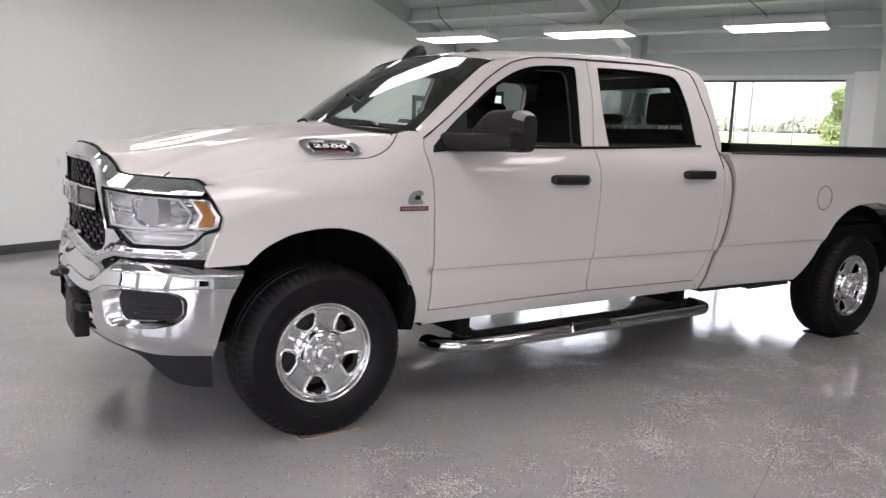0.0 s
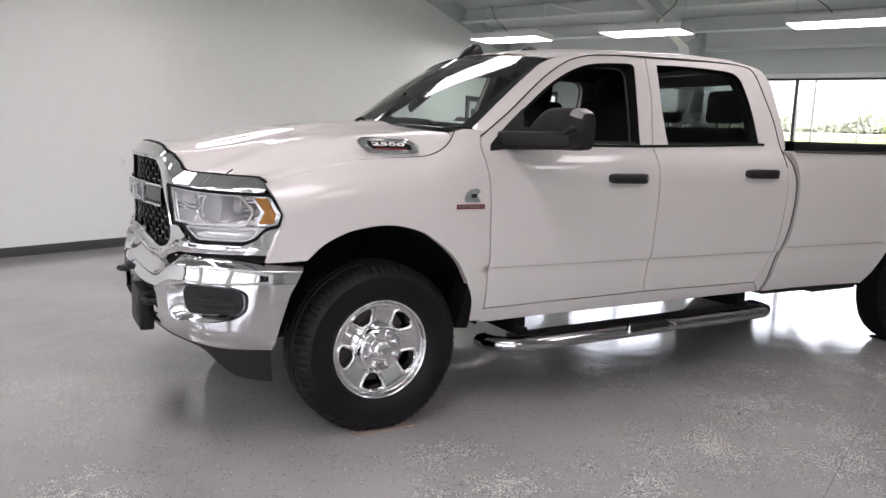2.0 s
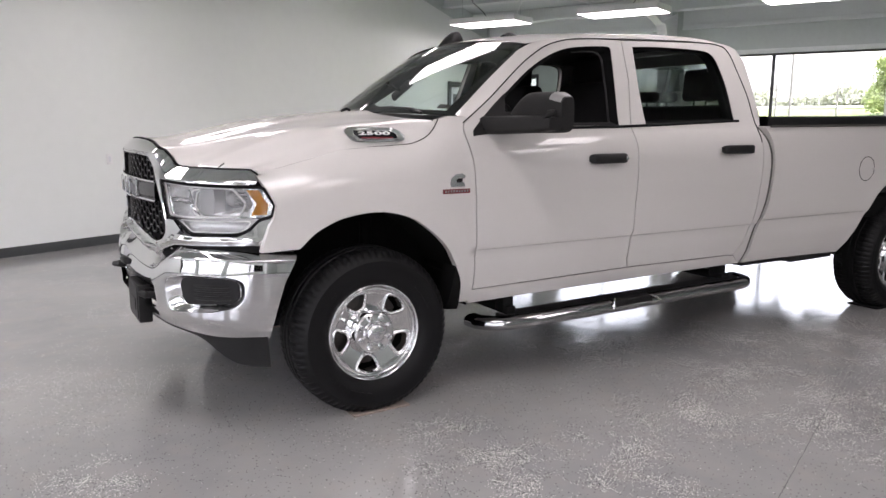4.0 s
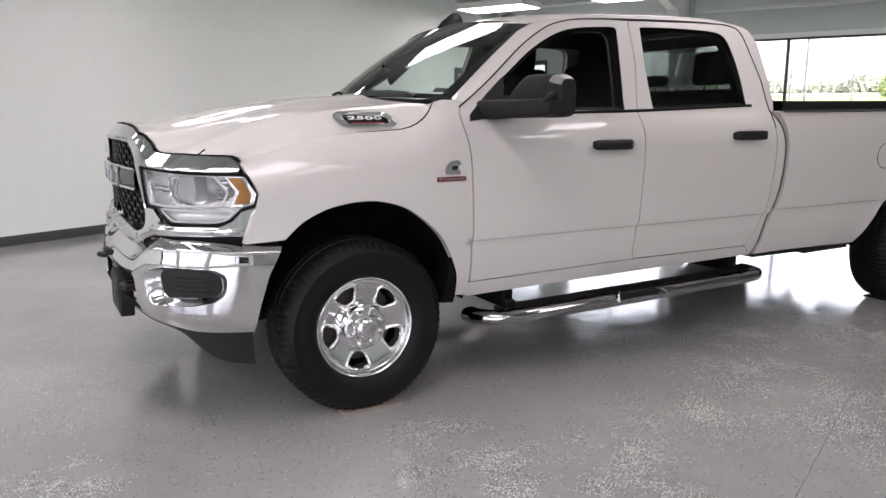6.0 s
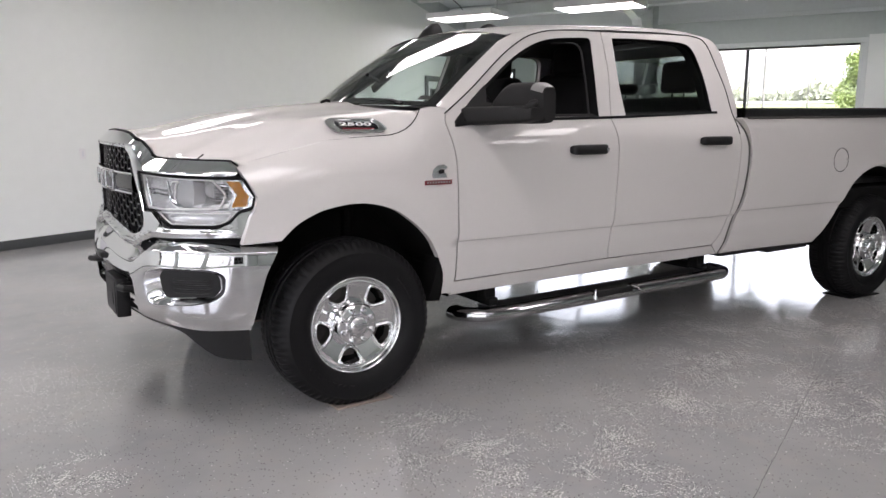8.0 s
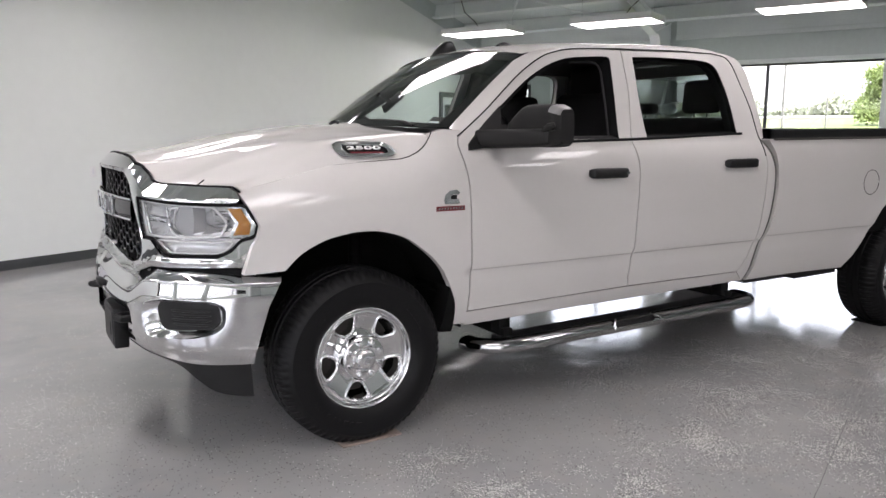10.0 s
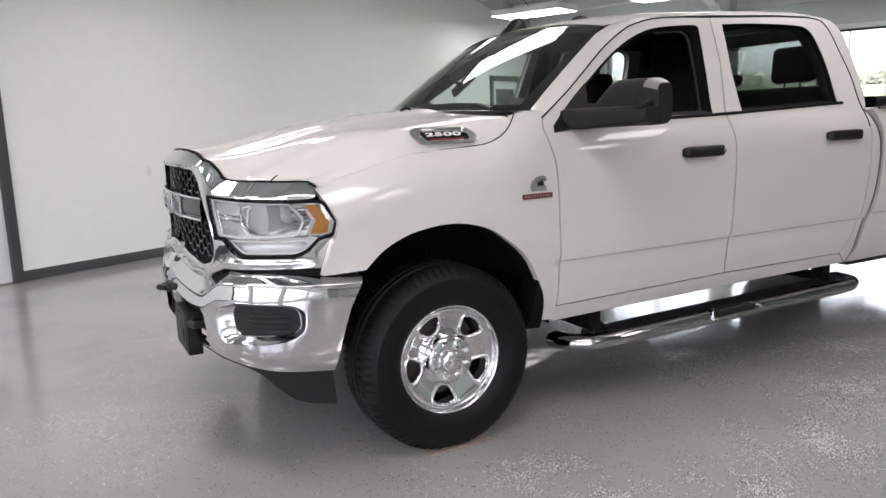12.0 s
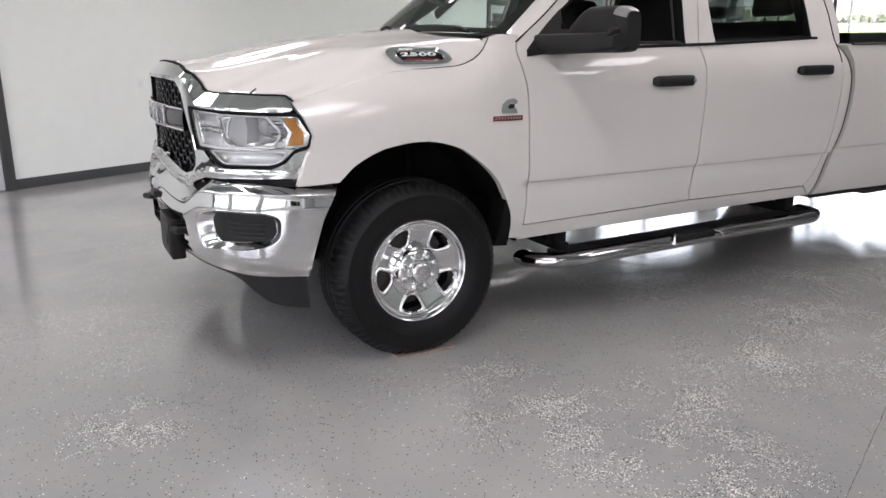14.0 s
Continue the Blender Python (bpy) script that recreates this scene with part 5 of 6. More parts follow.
grid("lower_valance", 120, 8, valance, BLACK, TRUCK, "black plastic lower air dam")
bm = box_bm(-0.948, -0.885, -0.36, -0.09, 0.415, 0.600, 0.008, 2)
box_bm(-0.952, -0.947, -0.345, -0.105, 0.435, 0.585, 0.002, 1, bm)
box_bm(-0.955, -0.951, -0.30, -0.15, 0.47, 0.53, 0.002, 1, bm)
part("plate_holder", bm, BLACK, TRUCK, "empty black licence plate holder")
bm = box_bm(-0.972, -0.90, -0.13, -0.02, 0.665, 0.698, 0.01, 2)
part("sensor", bm, BLACK, TRUCK, "small black front sensor")

# ---- badges, handles, mirrors ----


def hood_side(x, z, off=0.0):
    """The place on the driver's side flank of the hood at x and height z."""
    lo, hi = 0.5, 1.0
    for _ in range(24):
        m = (lo + hi) / 2
        if hood_at(x, -m)[2] > z:
            lo = m
        else:
            hi = m
    p = Vector(hood_at(x, -lo))
    return p + Vector((0, -0.75, 0.66)) * off


def lettering(text, size, place, material, parent, name, depth=0.003):
    """Raised letters of the built-in font, carried on to a surface by place(a, b, c)."""
    c = bpy.data.curves.new(name, "FONT")
    c.body, c.size, c.extrude, c.align_x, c.align_y = text, size, depth, "CENTER", "CENTER"
    c.resolution_u = 3
    c.offset = size * 0.02
    ob = bpy.data.objects.new(name, c)
    me = bpy.data.meshes.new_from_object(ob)
    bpy.data.objects.remove(ob)
    for v in me.vertices:
        v.co = place(v.co.x, v.co.y, v.co.z)
    me.materials.clear()
    return finish(name, me, material, parent, "", smooth=False)


for s in (-1, 1):
    def side(x, z, o=0.0):
        p = hood_side(x, z, o)
        return (p.x, -s * p.y, p.z)

    hood_badge = empty("hood_badge", "chrome-framed dark badge with the number 2500")
    hood_badge.parent = TRUCK
    outer = [(-0.094, 1.317), (-0.066, 1.331), (0.142, 1.328), (0.172, 1.308), (0.186, 1.285), (0.156, 1.273), (-0.052, 1.272), (-0.076, 1.282)]
    inner = [(-0.052, 1.323), (0.128, 1.320), (0.152, 1.304), (0.152, 1.285), (0.138, 1.280), (-0.036, 1.280), (-0.056, 1.302)]
    sheet("frame", rounded(outer, 0.012), lambda x, z: side(x, z, 0.015), CHROME, hood_badge, "chrome badge frame", holes=[inner], step=0.012, back=(0, -s * 0.012, -0.004))
    for lp, r in ((rounded(outer, 0.012), 0.0055), (inner, 0.004)):
        ps = dense(lp, 0.012)
        tube("chrome_edge", [side(x, z, 0.013) for x, z in ps + ps[:1]], r, CHROME, hood_badge, n=8)
    sheet("plate", inner, lambda x, z: side(x, z, 0.010), BLACK_GLOSS, hood_badge, "dark badge plate", step=0.02)
    lettering("2500", 0.046, lambda a, b, c: side(0.046 + (a * 1.7 if s < 0 else -a * 1.7), 1.3075 + b * 0.42, 0.0115 + c), PIPE, hood_badge, "number")
    sheet("red_strip", [(-0.022, 1.292), (0.13, 1.292), (0.13, 1.285), (-0.022, 1.285)], lambda x, z: side(x, z, 0.0115), RED, hood_badge, "dark red strip", step=0.02)

    fb = empty("fender_badge", "dark emblem over a small red bar badge")
    fb.parent = TRUCK
    on = lambda x, z, o=0.0: (x, s * (half(x, z) + o), z)
    sheet("emblem", [(0.386, 1.078), (0.394, 1.104), (0.418, 1.122), (0.452, 1.126), (0.470, 1.114), (0.464, 1.102), (0.436, 1.106), (0.420, 1.094), (0.424, 1.082), (0.462, 1.084), (0.470, 1.062), (0.392, 1.062)], lambda x, z: on(x, z, 0.004), SILVER, fb, "dark silver emblem", step=0.012, back=(0, -s * 0.004, 0))
    sheet("emblem_shade", [(0.410, 1.102), (0.456, 1.102), (0.454, 1.072), (0.404, 1.072)], lambda x, z: on(x, z, 0.0015), BLACK, fb, step=0.02)
    sheet("red_bar", [(0.346, 1.052), (0.498, 1.052), (0.498, 1.030), (0.346, 1.030)], lambda x, z: on(x, z, 0.004), RED, fb, "small red bar", step=0.02, back=(0, -s * 0.004, 0))
    for k in range(9):
        x0 = 0.356 + k * 0.0152
        sheet("letter_bar", [(x0, 1.047), (x0 + 0.009, 1.047), (x0 + 0.009, 1.036), (x0, 1.036)], lambda x, z: on(x, z, 0.0052), SILVER, fb, step=0.02)

    for dr, x0, x1, zc, nm in ((DOORS[s][0], 1.243, 1.498, 1.180, 0), (DOORS[s][1], 2.275, 2.545, 1.213, 1)):
        def grip(a, b):
            x = x0 + (x1 - x0) * a
            t = b * math.tau
            c, n = math.cos(t), math.sin(t)
            e = (1 - abs(2 * a - 1) ** 9) ** 0.5 if 0 < a < 1 else 0.0
            yo = half(x, zc)
            return (x, s * (yo + 0.030 * (0.35 + 0.65 * e) + 0.016 * c * (0.4 + 0.6 * e)), zc + 0.027 * math.copysign(abs(n) ** 0.45, n) * (0.62 + 0.38 * e))

        h = grid("door_handle", 40, 16, grip, BLACK, dr, "black plastic door handle", closed_v=True)
        for xa in (x0 + 0.012, x1 - 0.052):
            block("handle_base", xa, xa + 0.04, s * (half(xa, zc) - 0.005), s * (half(xa, zc) + 0.022), zc - 0.017, zc + 0.017, BLACK, dr, bevel=0.006)
        if nm == 0 and s < 0:
            lathe("lock_cylinder", [(0.0, -0.004), (0.008, -0.004), (0.0095, 0.0), (0.0095, 0.02)], SILVER, dr, "small metal lock cylinder", n=16, centre=(x1 - 0.022, -(half(x1, zc) + 0.047), zc))
    # belt trim and window rubbers
    bl = lambda x: curve([(0.56, 1.333), (1.60, 1.351), (2.45, 1.383)])(x)
    tube("belt_trim", [(x, s * (half(x, bl(x)) + 0.002), bl(x)) for x in np.linspace(0.60, 1.600, 24)], 0.008, SEAL, DOORS[s][0], n=8)
    tube("belt_trim", [(x, s * (half(x, bl(x)) + 0.002), bl(x)) for x in np.linspace(1.603, 2.500, 22)], 0.008, SEAL, DOORS[s][1], n=8)
    for loop, dr in ((WIN_F, DOORS[s][0]), (WIN_R, DOORS[s][1])):
        lp = dense(loop, 0.03)
        cx, cz = sum(p[0] for p in lp) / len(lp), sum(p[1] for p in lp) / len(lp)
        deep = 0.012 if s > 0 else 0.045 if dr is DOORS[s][0] else 0.03
        grid("window_seal", len(lp), 4, lambda a, b: (lambda p: (p[0] + (cx - p[0]) * deep * min(1, b * 2), s * (half(*p) - 0.004 - (0.075 if s < 0 else 0.014) * b), p[1] + (cz - p[1]) * deep * 2 * min(1, b * 2)))(lp[round(a * len(lp)) % len(lp)]), SEAL, dr, "black window rubber", closed_u=True)
    if s < 0:
        run = smoothed([(1.488, 1.362), (1.512, 1.50), (1.532, 1.64), (1.541, 1.72), (1.520, 1.757), (1.45, 1.765), (1.33, 1.757)], 4)
        tube("window_channel", [(x, s * (half(x, z) - 0.055), z) for x, z in run], 0.006, RUBBER_CHANNEL, DOORS[s][0], "grey rubber window channel", n=8)
    # towing mirror
    mir = empty("tow_mirror", "large black towing mirror on the front door")
    mir.parent = TRUCK
    sheet("sail", [(0.538, 1.302), (0.546, 1.330), (0.681, 1.441), (0.775, 1.512), (0.768, 1.46), (0.757, 1.424), (0.90, 1.410), (0.90, 1.342)], lambda x, z: (x, s * (half(x, z) + 0.008), z), MIRROR_BLACK, mir, "black mirror sail", back=(0, -s * 0.03, 0), step=0.03)

    def fold(q):
        """The passenger's mirror is folded back along the door."""
        return Vector(q) if s < 0 else Vector((0.72 + (q[1] - 1.065), 1.07 - (q[0] - 0.775) * 0.8, q[2] - 0.01))

    def arm(a, b):
        t = b * math.tau
        c, n = math.cos(t), math.sin(t)
        w = 1 - 0.25 * smooth01((a - 0.8) / 0.2)
        x = 0.665 + 0.085 * a
        y = 0.89 + (0.445 if s < 0 else 0.20) * a
        return (x + (0.075 - 0.025 * a) * w * math.copysign(abs(c) ** 0.5, c), s * y, 1.353 + 0.010 * a + (0.046 - 0.006 * a) * w * math.copysign(abs(n) ** 0.5, n))

    grid("arm", 20, 24, arm, MIRROR_BLACK, mir, closed_v=True)
    grid("arm_end", 1, 24, lambda a, b: Vector(arm(1.0, b)).lerp(Vector((0.75, s * (1.335 if s < 0 else 1.09), 1.363)), a), MIRROR_BLACK, mir, closed_v=True)

    def shell(a, b, o=0.0):
        v, t = a, b * math.tau
        c, n = math.cos(t), math.sin(t)
        y = 1.005 + 0.325 * v
        e = (1 - abs(2 * v - 1) ** 4) ** 0.5 if 0 < v < 1 else 0.0
        zt, zb = 1.512 - 0.075 * (1 - smooth01(v / 0.42)) - 0.012 * smooth01((v - 0.8) / 0.2), 1.318
        zc, rz = (zt + zb) / 2, (zt - zb) / 2 * (0.82 + 0.18 * e) + o
        rx = 0.075 * (0.55 + 0.45 * e) + o
        dx = math.copysign(abs(c) ** 0.55, c) * rx * (1.15 if c < 0 else 0.65)
        q = (0.785 + 0.05 * v + dx, s * y, zc + rz * math.copysign(abs(n) ** 0.45, n))
        return fold(q)

    grid("mirror_shell", 18, 40, shell, MIRROR_BLACK, mir, "black mirror shell", closed_v=True)
    grid("mirror_shell_end", 1, 40, lambda a, b: Vector(shell(1.0, b)).lerp(fold((0.835, s * 1.33, 1.415)), a), MIRROR_BLACK, mir, closed_v=True)
    if s < 0:
        block("mirror_glass", 0.846, 0.858, s * 1.09, s * 1.31, 1.335, 1.495, CHROME, mir, "mirror glass", bevel=0.002)
        tube("arm_bracket", [(0.715, -1.295, 1.388), (0.725, -1.325, 1.412), (0.74, -1.345, 1.420)], [0.014, 0.016, 0.010], MIRROR_BLACK, mir, n=8)
    grid("clear_lamp", 8, 24, lambda a, b: shell(0.86 + 0.138 * a, 0.24 + 0.200 * (1 - (1 - b) ** 2), 0.0025), CLEAR_GREY, mir, "clear marker lamp")
    # running board
    rb = empty("running_board", "chrome tube running board with black step pads")
    rb.parent = TRUCK
    rb.matrix_basis = pose(2.612, 0, 0.36, 0, -0.6, 0) @ pose(-2.6, 0, -0.36)
    line = [(0.645, 0.78, 0.345), (0.655, 0.84, 0.345), (0.69, 0.90, 0.347), (0.75, 0.945, 0.35), (0.85, 0.962, 0.352), (1.6, 0.964, 0.356), (2.40, 0.964, 0.360), (2.56, 0.955, 0.361), (2.63, 0.92, 0.361), (2.655, 0.87, 0.361), (2.66, 0.80, 0.361)]

    def oval(a, b):
        i = a * (len(line) - 1)
        k = min(int(i), len(line) - 2)
        p, q = Vector(line[k]), Vector(line[k + 1])
        d = (q - p).normalized()
        p = p.lerp(q, i - k)
        side_v = Vector((d.y, -d.x, 0)) * -1
        t = b * math.tau
        c, n = math.cos(t), math.sin(t)
        v = p + side_v * 0.055 * math.copysign(abs(c) ** 0.8, c) + Vector((0, 0, 1)) * 0.036 * math.copysign(abs(n) ** 0.8, n)
        return (v.x, s * v.y, v.z)

    grid("tube_bar", 70, 20, oval, CHROME_SOFT, rb, "polished metal tube", closed_v=True)
    sheet("step_pad", rounded([(0.74, 0.845), (0.78, 0.93), (0.87, 0.965), (2.42, 0.968), (2.58, 0.94), (2.60, 0.845)], 0.03), lambda x, y: (x, s * y, 0.3835 + 0.005 * x), BLACK, rb, "black rubber step pad", step=0.05, back=(0, 0, -0.03))
    grid("rubber_foot", 40, 4, lambda a, b: (0.70 + 1.92 * a, s * (0.91 + 0.055 * b), 0.312 + 0.010 * b), BLACK, rb)
    bm = bmesh.new()
    for xa, xb in ((1.45, 1.78),):
        q = [(xa, 0.985), (xb, 0.985), (xb - 0.06, 1.005), (xa + 0.01, 1.005)]
        box_bm(xa, xb - 0.04, s * 0.955, s * 1.018, 0.352, 0.398, 0.008, 2, bm)
    part("foot_step", bm, BLACK, rb, "black foot step")
    tube("step_trim", [(1.44, s * 1.02, 0.35), (1.44, s * 1.02, 0.395), (1.46, s * 1.0, 0.401)], 0.006, CHROME, rb, n=8)
    tube("step_trim", [(1.72, s * 1.022, 0.40), (1.765, s * 1.02, 0.385), (1.80, s * 1.015, 0.36)], 0.006, CHROME, rb, n=8)
    for x in (0.80, 2.46):
        bm = box_bm(x - 0.03, x + 0.03, s * 0.60, s * 0.93, 0.385, 0.43, 0.01, 2)
        box_bm(x - 0.035, x + 0.035, s * 0.82, s * 0.90, 0.40, 0.50, 0.01, 2, bm)
        part("mount", bm, UNDER, rb)
    # fuel door
    if s < 0:
        fc = [(3.772 + 0.088 * math.cos(t), 1.060 + 0.083 * math.sin(t)) for t in np.linspace(0, math.tau, 40, endpoint=False)]
        tube("fuel_door_gap", [(x, s * (half_bed(x, z) - 0.0005), z) for x, z in fc + fc[:1]], 0.0028, SEAL, TRUCK, n=5)
        bm = bmesh.new()
        bmesh.ops.create_uvsphere(bm, u_segments=8, v_segments=6, radius=0.012, matrix=Matrix.Translation((3.85, s * (half_bed(3.85, 1.06) - 0.004), 1.06)))
        part("fuel_door_notch", bm, PAINT, TRUCK)

# ---- roof, cowl, glass trim ----


def fin(a, b):
    x = 0.985 + 0.185 * a
    w = 0.034 * math.sin(math.pi * min(1, (a + 0.04))) ** 0.6
    h = curve([(0, 0.0), (0.25, 0.042), (0.55, 0.068), (0.75, 0.066), (0.92, 0.03), (1, 0.0)])(a)
    t = math.pi * b
    z0 = roof_crown(max(x, 0.97)) - 0.012
    return (x, 0.15 + w * math.cos(t), z0 + (h + 0.012) * math.sin(t) ** 0.7 if 0 < b < 1 else z0)


grid("antenna_fin", 16, 12, fin, BLACK, TRUCK, "black shark-fin antenna")


def clearance(a, b):
    x = 1.16 + 0.10 * a
    t = math.pi * b
    y = -0.30 + 0.03 * math.cos(t)
    return (x, y, roof_pt((x - 0.98) / 1.77, 0.5 + 0.5 * (-0.30 / 0.72))[2] - 0.004 + 0.024 * math.sin(t) * math.sin(math.pi * min(1, a * 0.8 + 0.2)))


grid("clearance_lamp", 8, 10, clearance, BLACK, TRUCK, "small dark roof clearance lamp")
grid("windshield_band", 3, 32, lambda a, b: Vector(shield_pt(0.93 + 0.075 * a, b)) + Vector((0.004, 0, -0.004)), SEAL, TRUCK, "black windshield edge band")
grid("windshield_foot", 3, 32, lambda a, b: Vector(shield_pt(0.055 * a, b)) + Vector((0.004, 0, -0.004)), SEAL, TRUCK, "black windshield edge band")
lip_line = [(nose(y, hood_lip(y)) + 0.004, y, hood_lip(y) + 0.003) for y in np.linspace(0, 0.912, 40)]
tube("hood_seal", [(x, -y, z) for x, y, z in reversed(lip_line)] + lip_line[1:], 0.0045, SEAL, TRUCK, "black rubber hood seal", n=6)
for s in (-1, 1):
    grid("windshield_edge", 20, 2, lambda a, b: Vector(shield_pt(a, 0.5 + s * (0.5 - 0.035 * b * (0.6 + 0.8 * (1 - a))))) + Vector((0.004, 0, -0.004)), SEAL, TRUCK, "black windshield edge band")
grid("cowl", 6, 32, lambda a, b: (0.285 + 0.05 * (2 * b - 1) ** 2 + 0.16 * a + 0.13 * (2 * b - 1) ** 2 * a, 0.72 * (2 * b - 1), 1.402 - 0.03 * (2 * b - 1) ** 2 + 0.018 * a), BLACK, TRUCK, "black cowl under the windshield")
for y0, y1, x0, x1 in ((-0.62, -0.02, 0.44, 0.40), (0.05, 0.20, 0.39, 0.385)):
    tube("wiper_arm", [(x0 - 0.02, y0 - 0.03, 1.415), (x0 + 0.0, y0 + 0.1, 1.436), ((x0 + x1) / 2 + 0.0, (y0 + y1) / 2, 1.446), (x1 + 0.0, y1, 1.446)], 0.009, BLACK, TRUCK, n=6)
tube("washer_nozzle", [(0.12, -0.32, 1.425), (0.15, -0.32, 1.437), (0.17, -0.32, 1.43)], 0.008, BLACK, TRUCK, n=6)
tube("hood_stop", [(-0.665, -0.80, 1.158), (-0.655, -0.80, 1.172), (-0.63, -0.80, 1.19)], 0.003, BLACK, TRUCK, n=5)
sheet("sticker", [(-0.72, 0.075), (-0.65, 0.075), (-0.65, 0.125), (-0.72, 0.125)], lambda y, t: Vector(shield_pt(t, 0.5 + 0.5 * y / 0.79)) + Vector((0.003, 0, -0.003)), GAPMAT, TRUCK, "grey printed windshield sticker", step=0.03)

# ---- interior ----


def cushion(name, x0, x1, y0, y1, z0, z1, lean, parent, r=0.05, material=None):
    bm = box_bm(x0, x1, y0, y1, 0, z1 - z0, r, 4)
    for v in bm.verts:
        v.co.x += lean * v.co.z
        v.co.z += z0
    return part(name, bm, material or LEATHER, parent)


for y in (-0.42, 0.42):
    seat = empty("front_seat", "black front seat with headrest")
    seat.parent = TRUCK
    cushion("seat_cushion", 1.13, 1.68, y - 0.26, y + 0.26, 0.86, 1.04, 0, seat)
    cushion("backrest", 1.59, 1.75, y - 0.26, y + 0.26, 1.0, 1.62, 0.16, seat)
    cushion("headrest", 1.70, 1.82, y - 0.15, y + 0.15, 1.60, 1.78, 0.08, seat, 0.04)
    for d in (-0.06, 0.06):
        tube("headrest_post", [(1.745, y + d, 1.55), (1.755, y + d, 1.64)], 0.007, DASH, seat, n=6)
bench = empty("rear_bench", "black rear bench with two headrests")
bench.parent = TRUCK
cushion("seat_cushion", 1.98, 2.5, -0.72, 0.72, 0.86, 1.03, 0, bench)
cushion("backrest", 2.48, 2.62, -0.72, 0.72, 1.0, 1.485, 0.08, bench)
for y in (-0.53, 0.0, 0.53):
    cushion("headrest", 2.555, 2.645, y - 0.14, y + 0.14, 1.512, 1.722 if y else 1.588, 0.08, bench, 0.035)
    for d in (-0.05, 0.05):
        tube("headrest_post", [(2.59, y + d, 1.44), (2.60, y + d, 1.54)], 0.006, DASH, bench, n=6)


def dash(a, b):
    y = (2 * a - 1) * 0.78
    prof = [(0.36, 1.395), (0.55, 1.40), (0.72, 1.395), (0.82, 1.36), (0.85, 1.28), (0.80, 1.12), (0.72, 0.95)]
    i = b * 6
    k = min(int(i), 5)
    x = prof[k][0] + (prof[k + 1][0] - prof[k][0]) * (i - k)
    z = prof[k][1] + (prof[k + 1][1] - prof[k][1]) * (i - k)
    return (x + 0.14 * (y / 0.78) ** 2 * (1 - b), y, z + 0.03 * math.exp(-(((y + 0.42) / 0.2) ** 2)) * math.exp(-(((b - 0.4) / 0.2) ** 2)))


grid("dashboard", 30, 18, dash, DASH, TRUCK, "dark plastic dashboard")
wheel_m = pose(0.98, -0.42, 1.30, 0, -62, 0)
sw = tube("steering_wheel", [wheel_m @ Vector((0.19 * math.cos(t), 0.19 * math.sin(t), 0)) for t in np.linspace(0, math.tau, 33)], 0.016, LEATHER, TRUCK, "black steering wheel", n=8)
for t in (0.0, math.pi, math.pi * 1.5):
    tube("spoke", [wheel_m @ Vector((0.03 * math.cos(t), 0.03 * math.sin(t), -0.02)), wheel_m @ Vector((0.185 * math.cos(t), 0.185 * math.sin(t), 0))], 0.018, LEATHER, sw, n=6)
tube("column", [(0.80, -0.42, 1.20), (0.97, -0.42, 1.295)], 0.04, DASH, sw, n=10)
mi = block("mirror_inside", -0.012, 0.012, -0.105, 0.105, -0.024, 0.024, BLACK, TRUCK, "inside rear-view mirror", bevel=0.011)
mi.matrix_basis = pose(0.650, 0.01, 1.556, -25, -8, 10)
block("mirror_glass", 0.0125, 0.014, -0.095, 0.095, -0.017, 0.017, CHROME, mi, "mirror glass")
tube("mirror_stem", [(-0.013, 0, 0.0), (-0.05, 0, 0.03), (-0.085, 0, 0.062)], 0.009, BLACK, mi, n=8)
grid("headliner", 20, 20, lambda a, b: (1.0 + 1.7 * a, (2 * b - 1) * 0.70, roof_pt(a * 0.97, b)[2] - 0.05), DASH, TRUCK, "dark headliner")
block("cab_floor", 0.5, 2.72, -0.88, 0.88, 0.62, 0.66, UNDER, TRUCK)
block("console", 0.85, 1.5, -0.13, 0.13, 0.7, 1.06, DASH, TRUCK, bevel=0.03)
for s in (-1, 1):
    sheet("door_trim", [(0.62, 0.66), (0.66, 1.33), (2.62, 1.36), (2.5, 0.66)], lambda x, z: (x, s * (half(x, z) - 0.085), z), DASH, TRUCK, "dark door trim", step=0.1)
    tube("pillar_trim", [(0.60, s * 0.84, 1.38), (0.85, s * 0.775, 1.55), (1.02, s * 0.72, 1.665), (1.20, s * 0.665, 1.755)], 0.04, DASH, TRUCK, n=8)
    tube("pillar_trim", [(1.64, s * 0.82, 1.30), (1.68, s * 0.745, 1.58), (1.70, s * 0.655, 1.80)], 0.075, DASH, TRUCK, n=8)
    tube("pillar_trim", [(2.60, s * 0.82, 1.30), (2.60, s * 0.75, 1.58), (2.54, s * 0.64, 1.80)], 0.05, DASH, TRUCK, n=8)

# ---- boards under the tyres ----
for x, y, w in ((0.022, -0.872, 0.30), (4.30, -0.86, 0.36), (0.022, 0.86, 0.30), (4.30, 0.86, 0.36)):
    ob = part("tyre_board", box_bm(-w / 2, w / 2, -0.118, 0.118, 0, 0.009, 0.002, 1), WOOD if x < 1 else SEAL)
    ob.matrix_basis = pose(x, y, 0.0005, 0, 0, 2 if x < 1 else -3)
    tagged(ob, "thin worn plywood board under the front tyre" if x < 1 else "thin dark rubber mat under the rear tyre", "board", "boards under the tyres")

